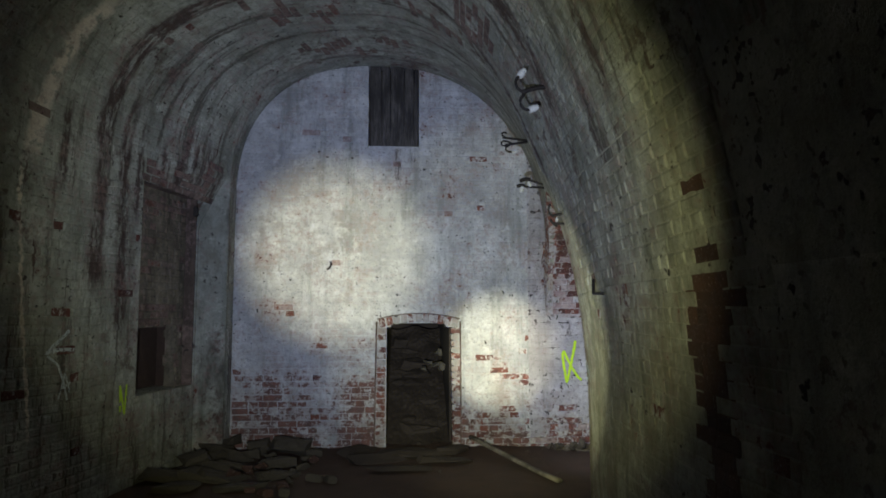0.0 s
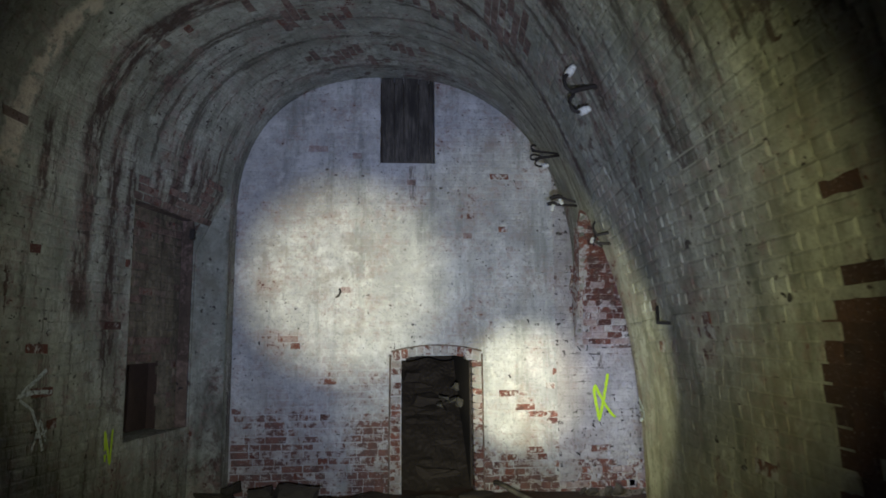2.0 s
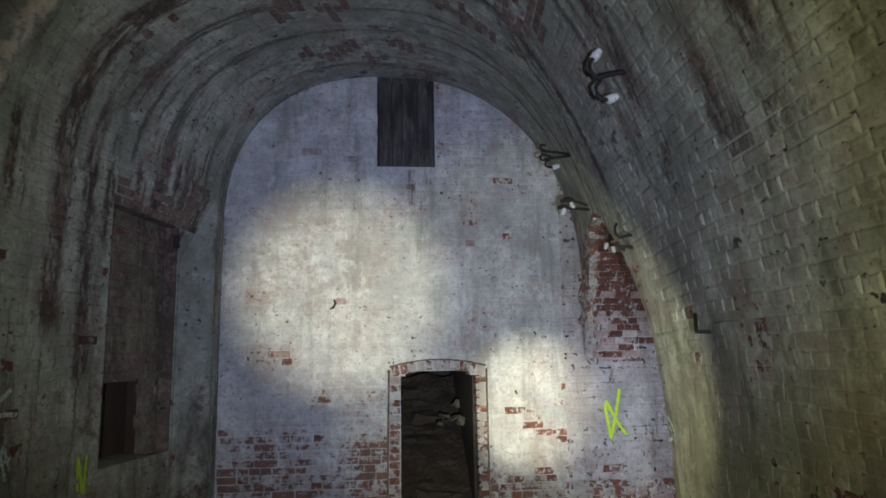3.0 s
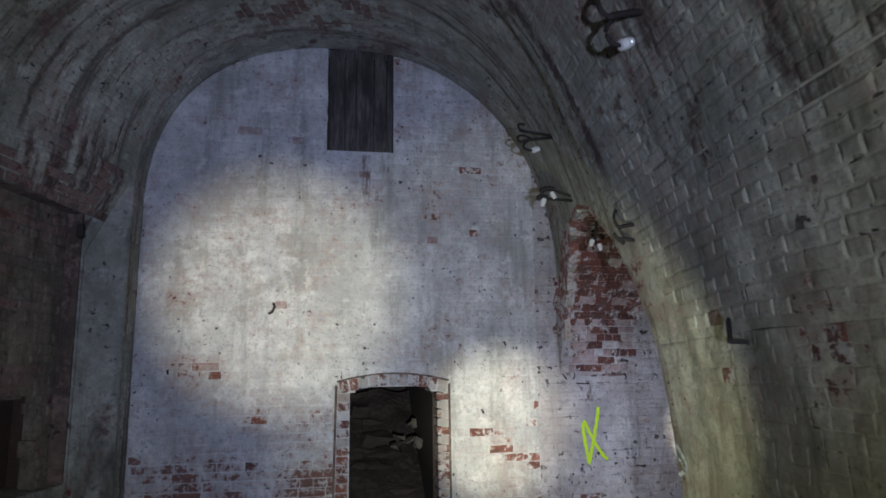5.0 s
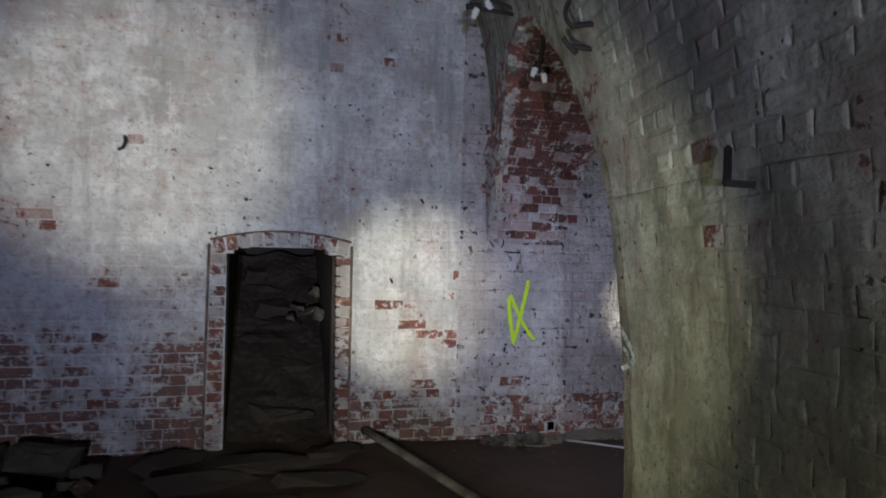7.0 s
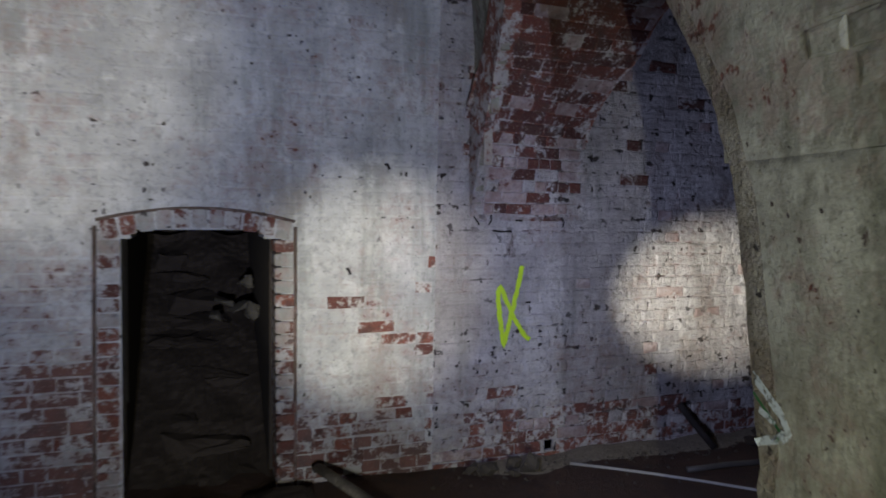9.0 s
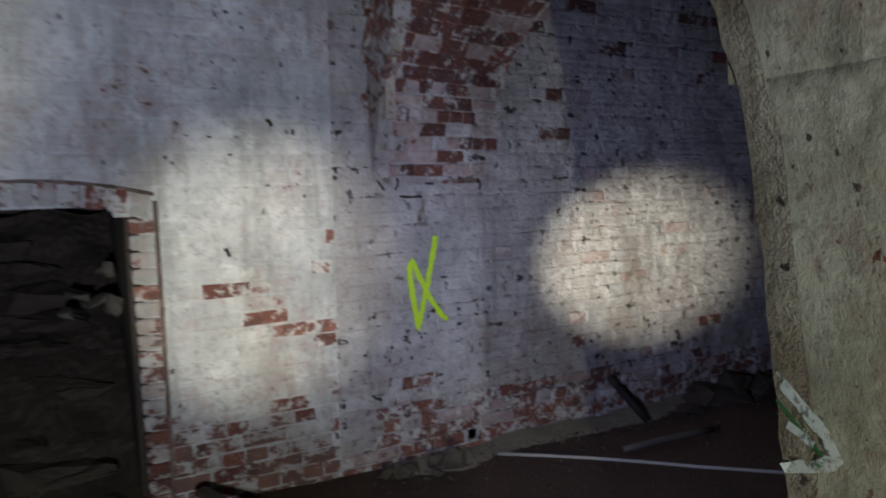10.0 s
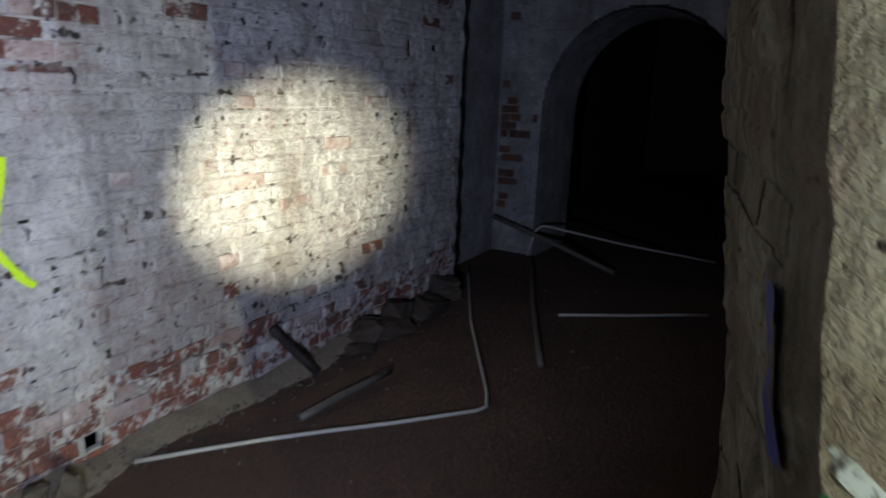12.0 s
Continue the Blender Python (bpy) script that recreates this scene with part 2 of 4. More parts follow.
THIN = limewash("thin_limewash_on_brick", 0.60, (0.52, 0.48, 0.475), (0.24, 0.165, 0.16), grain=11)
ROUGH_WHITE = limewash("lumpy_limewash_on_brick", 0.665, (0.64, 0.62, 0.62), (0.42, 0.39, 0.395), 0.55, pitted=0.63, relief=(0.9, 0.03), foot=(0.75, 0.10))
PITTED = limewash("open_joints", 0.61, (0.60, 0.58, 0.58), (0.40, 0.38, 0.38), 0.5, pitted=0.55, pit=15, relief=(0.85, 0.03))
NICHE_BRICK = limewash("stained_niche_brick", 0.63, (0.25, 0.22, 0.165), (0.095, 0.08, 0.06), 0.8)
# limewash coloured darker to stand for torchlight fading with distance
DIM = limewash("limewash_darkened_as_dim", 0.69, (0.33, 0.32, 0.33), (0.17, 0.17, 0.18), 0.7)
# edge brick with a shadow line put into its colour
SHADED_EDGE = limewash("edge_brick_with_painted_shade", 0.61, (0.17, 0.125, 0.10), (0.075, 0.052, 0.042), 0.8)
# brick coloured dark to stand for shade in the hole and past the arch
UNLIT_BRICK = plain("brick_darkened_as_unlit", (0.035, 0.022, 0.019), (0.085, 0.052, 0.042), 8, 0.9, bump=0.8)
FLOOR = mud("damp_mud")
STONE = plain("rubble_stone", (0.030, 0.024, 0.018), (0.105, 0.088, 0.064), 7, 0.9, bump=0.8)
PEAT = plain("dark_wet_rubble_and_hole_shade", (0.018, 0.013, 0.0095), (0.062, 0.045, 0.031), 6, 0.85, bump=0.9)
PALE = plain("pale_mortar_lump", (0.085, 0.075, 0.056), (0.17, 0.15, 0.11), 12, 0.9, bump=0.7)
CRUMBS = plain("crumbled_mortar", (0.085, 0.07, 0.05), (0.36, 0.31, 0.23), 45, 0.95, bump=1.0)
BOARD = wood("weathered_board", (0.038, 0.033, 0.030), (0.155, 0.138, 0.122))
POLE = wood("grey_pole", (0.15, 0.13, 0.10), (0.34, 0.30, 0.24))
RUST = run_stain("rust_run")
IRON = plain("rusty_iron", (0.006, 0.005, 0.005), (0.022, 0.015, 0.012), 30, 0.75, 0.0)
CERAMIC = plain("white_porcelain", (0.48, 0.48, 0.46), (0.66, 0.66, 0.64), 12, 0.22, bump=0.05)
PIPE = plain("pale_plastic_pipe", (0.24, 0.23, 0.21), (0.42, 0.41, 0.38), 8, 0.5, bump=0.2)
DARKPIPE = plain("dull_grey_pipe", (0.05, 0.045, 0.04), (0.12, 0.11, 0.095), 8, 0.6, bump=0.3)
LIME = plain("lime_green_spray_paint", (0.42, 0.62, 0.0), (0.52, 0.74, 0.01), 14, 0.6, bump=0.3)
CHALK = spray("white_spray_paint", (0.50, 0.57, 0.62), (0.74, 0.80, 0.82))
BLUE = plain("blue_paint", (0.018, 0.02, 0.13), (0.045, 0.05, 0.27), 18, 0.6, bump=0.3)
GREEN = plain("green_spray_paint", (0.02, 0.10, 0.03), (0.05, 0.17, 0.06), 16, 0.7, bump=0.3)


# ---------- mesh helpers ----------
def mesh_of(name, verts, faces, mats, indices=None, smooth=False):
    me = bpy.data.meshes.new(name)
    me.from_pydata(verts, [], faces)
    for m in mats:
        me.materials.append(m)
    if indices:
        me.polygons.foreach_set("material_index", indices)
    if smooth:
        me.polygons.foreach_set("use_smooth", [True] * len(me.polygons))
    me.update()
    return me


def under(name, me, parent=None, label=""):
    ob = new(name, me)
    if parent is not None:
        ob.parent = parent
    if label:
        ob["label"] = label
    return ob


def part(name, bm, material, parent=None, label="", smooth=False):
    me = bpy.data.meshes.new(name)
    bm.to_mesh(me)
    bm.free()
    me.materials.append(material)
    if smooth:
        me.polygons.foreach_set("use_smooth", [True] * len(me.polygons))
    return under(name, me, parent, label)


def box(bm, size, m=Matrix(), bevel=0.0):
    made = bmesh.ops.create_cube(bm, size=1, matrix=m @ Matrix.Diagonal((*size, 1)))
    if bevel:
        edges = list({e for v in made["verts"] for e in v.link_edges})
        bmesh.ops.bevel(bm, geom=edges, offset=bevel, segments=2, affect="EDGES")
    return bm


def tube(bm, path, radius, sides=8, ends=True, flat=1.0):
    """A rod along a list of points, with mitred bends."""
    path = [Vector(p) for p in path]
    rings = []
    up = Vector((0, 0, 1))
    for i, p in enumerate(path):
        d = (path[min(i + 1, len(path) - 1)] - path[max(i - 1, 0)]).normalized()
        side = d.cross(up)
        side = side.normalized() if side.length > 0.05 else Vector((1, 0, 0))
        top = side.cross(d).normalized()
        r = radius[i] if isinstance(radius, (list, tuple)) else radius
        rings.append([bm.verts.new(p + r * (math.cos(a) * side + flat * math.sin(a) * top)) for a in (2 * math.pi * k / sides for k in range(sides))])
    for a, b in zip(rings, rings[1:]):
        for k in range(sides):
            bm.faces.new((a[k], a[(k + 1) % sides], b[(k + 1) % sides], b[k]))
    if ends:
        bm.faces.new(rings[0][::-1])
        bm.faces.new(rings[-1])
    bmesh.ops.recalc_face_normals(bm, faces=bm.faces)
    return bm


def lathe(bm, outline, m=Matrix(), sides=14):
    rings = [[bm.verts.new(m @ Vector((r * math.cos(2 * math.pi * k / sides), r * math.sin(2 * math.pi * k / sides), z))) for k in range(sides)] for r, z in outline]
    for a, b in zip(rings, rings[1:]):
        for k in range(sides):
            bm.faces.new((a[k], a[(k + 1) % sides], b[(k + 1) % sides], b[k]))
    bm.faces.new(rings[0][::-1])
    bm.faces.new(rings[-1])
    return bm


def rock(bm, size, m, seed, rough=0.16, pieces=16, chips=1.0):
    """A broken stone: the hull of scattered points, with chipped edges."""
    rng = random.Random(seed)
    verts = []
    for _ in range(pieces):
        v = Vector((rng.uniform(-1, 1), rng.uniform(-1, 1), rng.uniform(-1, 1)))
        v = v / max(abs(v.x), abs(v.y), abs(v.z)) * rng.uniform(1 - rough * 2, 1)
        verts.append(bm.verts.new(m @ Vector((v.x * size[0] / 2, v.y * size[1] / 2, v.z * size[2] / 2))))
    hull = bmesh.ops.convex_hull(bm, input=verts)
    gone = [g for g in hull["geom_interior"] if isinstance(g, bmesh.types.BMVert)]
    bmesh.ops.delete(bm, geom=gone, context="VERTS")
    bmesh.ops.subdivide_edges(bm, edges=bm.edges, cuts=2, use_grid_fill=True)
    bmesh.ops.triangulate(bm, faces=bm.faces)
    swell = min(size)
    for v in bm.verts:
        n = noise.noise_vector(v.co * 9 + Vector((seed, 0, 0))) * 0.2 + noise.noise_vector(v.co * 24 + Vector((0, seed, 0))) * 0.14
        v.co += n * swell * chips
    return bm


def interp(v, xs, ys):
    return float(np.interp(v, xs, ys))


# ---------- the plan ----------
END, CROWN = 8.53, 4.85           # end wall, height of the vault


def left_x(y):
    return -2.0 if y > 8.17 else -2.82 + 0.2 * (max(y, 5.0) - 5.7)


def middle_x(y):
    return interp(y, (5.0, END), (-0.5, -0.15))


def right_base(y):
    return 1.19 + 0.085 * max(y, 3.2)


def right_x(y, z):
    zs, e = interp(y, (6.0, END), (0.9, 2.5)), interp(y, (6.0, END), (2.0, 2.15))
    if z <= zs:
        return right_base(y)
    c = middle_x(y)
    return c + (right_base(y) - c) * max(0.0, 1 - min(1.0, (z - zs) / (CROWN - zs)) ** e) ** (1 / e)


def section(y, count=240):
    """The inner outline of the casemate at y, from the floor at the left over the crown to the floor at the right, in even steps."""
    xl, c, xr = left_x(y), middle_x(y), right_base(y)
    zs, e = interp(y, (6.0, END), (0.9, 2.5)), interp(y, (6.0, END), (2.0, 2.15))
    pts = [(xl, -0.1), (xl, 1.5), (xl, 2.7)]
    if y <= 8.17:
        xl = interp(y, (7.0, 8.19), (xl, -2.02))
    for k in range(4, 61):
        a = math.pi / 2 * k / 60
        pts.append((c - (c - xl) * math.cos(a) ** (2 / 2.5), 3.0 + (CROWN - 3.0) * math.sin(a) ** (2 / 2.5)))
    for k in range(59, -1, -1):
        a = math.pi / 2 * k / 60
        pts.append((c + (xr - c) * math.cos(a) ** (2 / e), zs + (CROWN - zs) * math.sin(a) ** (2 / e)))
    pts.append((xr, -0.1))
    if 4.6 < y < 6.4:
        # the brick rings swell a little into the room, up to a step
        swell = 0.05 * min(1.0, (y - 4.6) / 1.2)
        pts = [(px + (c - px) / math.hypot(px - c, pz - 2.4) * swell * min(1, max(0, pz - 2.3)), pz - (pz - 2.4) / math.hypot(px - c, pz - 2.4) * swell * min(1, max(0, pz - 2.3))) for px, pz in pts]
    p = np.array(pts)
    run = np.concatenate([[0], np.cumsum(np.hypot(*np.diff(p, axis=0).T))])
    s = np.linspace(0, run[-1], count)
    return np.stack([np.interp(s, run, p[:, 0]), np.interp(s, run, p[:, 1])], 1)


COUNT = 240
STATIONS = np.array([-3, -1.5, 0, 1, 2, 2.5, 3, 3.5, 4, 4.5, 5, 5.29, 5.33, 5.7, 6, 6.37, 6.42, 6.8, 7.0, 7.2, 7.6, 8.0, 8.15, 8.19, END + 0.02])
TABLE = np.stack([section(y) for y in STATIONS])


def shell(y, s):
    """The point of the casemate's inner face at y, s = 0 at the left floor, 1 at the right floor."""
    i = int(np.clip(np.searchsorted(STATIONS, y) - 1, 0, len(STATIONS) - 2))
    f = (y - STATIONS[i]) / (STATIONS[i + 1] - STATIONS[i])
    k = s * (COUNT - 1)
    j = int(np.clip(k, 0, COUNT - 2))
    g = k - j
    a = TABLE[i, j] * (1 - g) + TABLE[i, j + 1] * g
    b = TABLE[i + 1, j] * (1 - g) + TABLE[i + 1, j + 1] * g
    p = a * (1 - f) + b * f
    return Vector((p[0], y, p[1]))


# the arched way through the right wall: its near side, crown and far side
ARCH_Y = (5.91, 5.91, 5.94, 5.99, 6.02, 6.09, 6.20, 6.32, 6.48, 6.85, 7.20, 7.60, 7.85, 8.10, 8.33, 8.48, 8.53)
ARCH_Z = (-0.1, 0.70, 1.10, 1.45, 1.75, 2.00, 2.20, 2.40, 2.60, 2.88, 2.97, 2.92, 2.76, 2.48, 2.10, 1.75, 1.60)


def in_arch(y, z, grow=0.0, ease=0.0):
    if y < 5.7 or z > 3.0 + grow:
        return False
    near = interp(z, ARCH_Z[:11], ARCH_Y[:11]) - grow - ease * min(1.0, max(0.0, (2.9 - z) / 0.6))
    far = interp(z, ARCH_Z[:9:-1], ARCH_Y[:9:-1]) + grow
    return near < y < far


# the bricked-up way in the left wall, and the hole broken into it
NICHE = (6.98, 8.11, 3.02)
NICHE_FOOT = 0.84


def in_niche(y, z):
    return NICHE[0] < y < NICHE[1] and NICHE_FOOT < z < NICHE[2]


DOOR = (-0.11, 0.69, 1.48, 1.555)


def in_door(x, z, grow=0.0):
    a, b, spring, top = DOOR
    m, h = (a + b) / 2, (b - a) / 2 + grow
    return abs(x - m) < h and z < spring + grow + (top - spring) * (1 - min(1.0, ((x - m) / h) ** 2))


WINDOW = (-0.34, 0.28, 3.79, 4.9)


def in_window(x, z, grow=0.0):
    return WINDOW[0] - grow < x < WINDOW[1] + grow and WINDOW[2] - grow < z < WINDOW[3]


DRAINS = ((2.52, 0.10), (2.55, -0.01), (4.98, 1.87), (5.32, 1.89))


def in_drain(x, z):
    return any(abs(x - a) < 0.05 and abs(z - b) < 0.045 for a, b in DRAINS)


# ---------- brickwork ----------
COURSE, LENGTH, JOINT = 0.079, 0.235, 0.011


# a brick face: proud of the joint, with rubbed edges; four corners in the joint, four at the arris, four on the face
BRICK_FACES = [(8, 9, 10, 11)] + [f for k in range(4) for f in ((k, (k + 1) % 4, (k + 1) % 4 + 4, k + 4), (k + 4, (k + 1) % 4 + 4, (k + 1) % 4 + 8, k + 8))]


def brickwork(name, place, u_range, v_range, inside, choose, parent, mats, seed, near=None, proud=0.008, course=COURSE, rough=1.0, joint=JOINT):
    """Courses of brick over a face. place(u, v): point; u runs along the course. inside(u, v): False where there is an opening.
    choose(p, rng): index of the material. near(p): the bricks that become objects of their own."""
    rng = random.Random(seed)
    verts, faces, index, singles = [], [], [], []
    rows = int((v_range[1] - v_range[0]) / course)
    e = 0.01
    for r in range(rows):
        v0 = v_range[0] + r * course
        v1 = v0 + course - joint
        size = LENGTH if r % 2 else LENGTH / 2
        u = u_range[0] - rng.random() * size
        while u < u_range[1]:
            step = size if rng.random() < 0.85 else (LENGTH / 2 if size == LENGTH else LENGTH)
            u0, u1 = max(u, u_range[0]), min(u + step - joint, u_range[1])
            u += step
            vm = (v0 + v1) / 2
            while u1 - u0 > 0.03 and not inside(u0, vm):
                u0 += 0.02
            while u1 - u0 > 0.03 and not inside(u1, vm):
                u1 -= 0.02
            if u1 - u0 < 0.04 or not inside((u0 + u1) / 2, vm):
                continue
            um = (u0 + u1) / 2
            p = place(um, vm)
            du, dv = (place(um + e, vm) - place(um - e, vm)) / (2 * e), (place(um, vm + e) - place(um, vm - e)) / (2 * e)
            nrm = du.cross(dv).normalized()
            kind = choose(p, rng)
            if kind < 0:
                continue
            lift = 0.0022 + proud * rng.uniform(0.0, 1.1) * rough
            corner = [(u0, v0), (u1, v0), (u1, v1), (u0, v1)]
            inner = [(u0 + 0.013, v0 + 0.011), (u1 - 0.013, v0 + 0.011), (u1 - 0.013, v1 - 0.011), (u0 + 0.013, v1 - 0.011)]
            low = [place(a, b) for a, b in corner]
            points = [q - nrm * 0.012 for q in low]
            points += [q + nrm * (lift * 0.45) + du * rng.uniform(-0.0045, 0.0045) * rough + dv * rng.uniform(-0.004, 0.004) * rough for q in low]
            points += [place(a, b) + nrm * (lift + rng.uniform(-0.0009, 0.0016) * rough) for a, b in inner]
            if near and len(singles) < 300 and u1 - u0 > 0.08 and near(p):
                singles.append((kind, p, [q - p for q in points]))
                continue
            o = len(verts)
            verts += points
            faces += [tuple(o + k for k in f) for f in BRICK_FACES]
            index += [kind] * len(BRICK_FACES)
    ob = under(name, mesh_of(name, verts, faces, mats, index), parent)
    ob["kind"] = "stuff"
    for kind, p, points in singles:
        piece = new("brick", mesh_of("brick", points, BRICK_FACES, [mats[kind]]))
        piece.parent = parent
        piece.location = p
    return ob


def face(name, place, us, vs, inside, material, thick=0.3, kind="structure", label="", category="wall", flip=False):
    """The mortar face behind the bricks, with openings, thickened away from the room."""
    grid, verts, faces = {}, [], []

    def at(i, j):
        if (i, j) not in grid:
            grid[i, j] = len(verts)
            verts.append(place(us[i], vs[j]))
        return grid[i, j]

    for i in range(len(us) - 1):
        for j in range(len(vs) - 1):
            if inside((us[i] + us[i + 1]) / 2, (vs[j] + vs[j + 1]) / 2):
                q = (at(i, j), at(i + 1, j), at(i + 1, j + 1), at(i, j + 1))
                faces.append(q[::-1] if flip else q)
    ob = new(name, mesh_of(name, verts, faces, [material], smooth=False))
    if thick:
        mod = ob.modifiers.new("thickness", "SOLIDIFY")
        mod.thickness, mod.offset = thick, -1
    return tagged(ob, label, category, kind=kind)


# ---------- structure ----------
def steps(a, b, d):
    return list(np.linspace(a, b, max(2, int(round((b - a) / d)) + 1)))


def patchy(p, scale, seed):
    return noise.noise(Vector((p.x * scale + seed, p.y * scale - seed, p.z * scale)))


# floor: one uneven sheet of trodden mud, banked up a little against the end wall
def floor_z(x, y):
    z = 0.022 * noise.noise(Vector((x * 1.3, y * 1.3, 0))) + 0.010 * noise.noise(Vector((x * 5, y * 5, 3))) - 0.005
    bank = max(0.0, 1 - (END - y) / 0.45) if x < 5.7 else 0.0
    return z + (0.05 if x < 1.9 else 0.03) * bank * (0.7 + 0.6 * noise.noise(Vector((x * 2.1, 0, 7))))


xs, ys = steps(-4.5, 16.8, 0.075), steps(-3.4, 11.2, 0.075)
verts = [(x, y, floor_z(x, y)) for y in ys for x in xs]
w = len(xs)
quads = [(j * w + i, j * w + i + 1, (j + 1) * w + i + 1, (j + 1) * w + i) for j in range(len(ys) - 1) for i in range(w - 1)]
floor = tagged(new("floor", mesh_of("floor", verts, quads, [FLOOR], smooth=True)), "uneven dark brown trodden mud floor with grit", "floor", kind="structure")

# end wall, running on past the arched way into the next casemate
CUT = 1.68


def on_end_wall(x, z):
    """The end wall is out of true; past the arch its wash is thick and lumpy."""
    p = Vector((x, 0, z))
    y = END + 0.004 * noise.noise(p * 1.4)
    lumps = interp(x, (1.75, 2.1, 3.2, 4.0), (0.0, 0.006, 0.015, 0.022))
    if lumps:
        y += lumps * (noise.noise(p * 7.5) + 0.6 * noise.noise(p * 15 + Vector((3, 0, 0))))
    return Vector((x, y, z))


wall_end = face("wall_end", on_end_wall, steps(-2.2, CUT, 0.05), steps(-0.15, 5.05, 0.05),
                lambda x, z: not in_door(x, z, 0.02) and not in_window(x, z), MORTAR, 0.35,
                label="whitewashed brick end wall flaking to red brick near its foot")
wall_end_next = face("wall_end_next", on_end_wall, steps(CUT, 5.75, 0.035), steps(-0.15, 3.6, 0.035) + [4.3, 5.05],
                     lambda x, z: not in_drain(x, z), PITTED, 0.35,
                     label="lumpy whitewashed brick wall with open joints beyond the arch")


def end_bare(p, rng):
    x, z = p.x, p.z
    n = patchy(p, 2.2, 3.1)
    chance = 0.0006 + 0.004 * max(0, n)
    if x < 1.7:
        low = interp(z, (0.1, 0.35, 0.75, 1.5), (0.85, 0.55, 0.12, 0.0)) if x > 0.75 else interp(z, (0.0, 0.5, 1.1, 1.6), (0.55, 0.4, 0.2, 0.0))
        chance += low * (0.75 + 0.9 * n)
        if x > 1.56 and 0.35 < z < 1.45:
            chance += 0.4
    elif x < 1.95:
        chance += interp(z, (0.06, 0.2), (0.7, 0.0))
    else:
        chance += interp(z, (0.12, 0.3, 0.42), (0.9, 0.45, 0.0))
        if z > 1.55:
            band = 0.9 if z > 2.28 else (0.85 if z > 1.98 else 0.3)
            reach = interp(z, (1.6, 2.0, 2.1, 2.3, 2.9), (2.75, 2.9, 3.1, 2.6, 2.45))
            chance += band * interp(x, (1.9, reach - 0.4, reach), (1.0, 0.7, 0.04)) * (0.8 + 0.8 * n)
    if any(abs(x - a) < 0.06 and abs(z - b) < 0.04 for a, b in ((1.17, 1.27), (1.15, 1.12), (1.29, 0.97), (1.63, 1.35), (1.63, 1.19), (1.63, 0.88), (-0.18, 3.34), (1.12, 3.02), (0.81, 2.35), (-1.34, 1.71))):
        chance = 0.95
    roll = rng.random()
    if chance == 0.95:
        return 2
    if x < CUT:
        if roll < chance * (0.55 if x > 0.75 else 0.12):
            return 2
        if z < 1.6:
            return 4 if x < 0.3 else 1
        return 3 if roll < chance * 1.5 + 0.004 else 0
    if roll < chance:
        if 1.5 < z < 1.98 and rng.random() < 0.6:
            return 3
        return 4 if z > 1.5 else 2
    return 3 if roll < chance * 1.5 + (0.02 if x > 1.9 else 0.012) else 0


def end_inside(x, z):
    return not in_door(x, z, 0.125) and not in_window(x, z, 0.01) and not in_drain(x, z) and (x > -1.99)


brickwork("brickwork", on_end_wall, (-2.0, CUT - 0.006), (-0.1, 4.95), end_inside, end_bare, wall_end, [WHITE, FOOT_LOW, BARE, THIN, FOOT_TALL], 11,
          near=lambda p: (0.82 < p.x and 0.02 < p.z < 1.9), proud=0.004)
brickwork("brickwork", on_end_wall, (CUT + 0.004, 5.74), (-0.1, 3.6), end_inside, end_bare, wall_end_next, [ROUGH_WHITE, WORN, BARE, THIN, RED], 12,
          near=lambda p: (p.x < 3.3 and 0.02 < p.z < 1.55), proud=0.0045, rough=1.7, joint=0.009)

# vaulted casemate
SPAN = float(np.sum(np.hypot(*np.diff(section(6.0), axis=0).T)))


def inner(y, v):
    p = shell(y, min(1.0, max(0.0, v / SPAN)))
    if v > SPAN * 0.6 and y > 3.0:
        # thick uneven coats of wash on the pier
        lumps = 0.012 * min(1.0, (y - 3.0) / 1.5) * max(0.0, min(1.0, (5.88 - y) / 0.15)) * max(0.0, min(1.0, 3.0 - p.z))
        p.x -= lumps * (noise.noise(p * 4.5) + 0.6 * noise.noise(p * 10) + 0.3)
    return p


EASE = 0.025        # rounded arris of the pier
LEFT_TOP, RIGHT_TOP = 3.1, SPAN - 1.95
wall_left = face("wall_left", inner, steps(-3, 5, 0.5)[:-1] + steps(5, 8.13, 0.05) + [8.15, 8.19, 8.3, END], steps(0, LEFT_TOP, 0.06),
                 lambda y, v: not in_niche(y, v - 0.1), CRACKED, 0.4, label="whitewashed brick side wall green with algae")
ceiling = face("ceiling", inner, steps(-3, 5, 0.5)[:-1] + steps(5, 8.13, 0.07) + [8.15, 8.19, 8.3, END], steps(LEFT_TOP, RIGHT_TOP, 0.06),
               lambda y, v: not (v > SPAN / 2 and in_arch(y, inner(y, v).z, 0.02, EASE)), CRACKED, 0.05, label="whitewashed brick barrel vault with red stained rings", category="ceiling")
wall_right = face("wall_right", inner, steps(-3, 2.4, 0.5)[:-1] + steps(2.4, END, 0.04), steps(RIGHT_TOP, SPAN, 0.04),
                  lambda y, v: not in_arch(y, inner(y, v).z, 0.02, EASE), PIER_MORTAR, 0.05, label="leaning whitewashed brick pier wall with flaked patches")


# spots where the pier has lost its whitewash
FLAKED = ((4.40, 1.80), (5.50, 1.73), (5.24, 1.68), (4.62, 2.42), (3.7, 2.5), (3.5, 2.6), (5.3, 2.15))


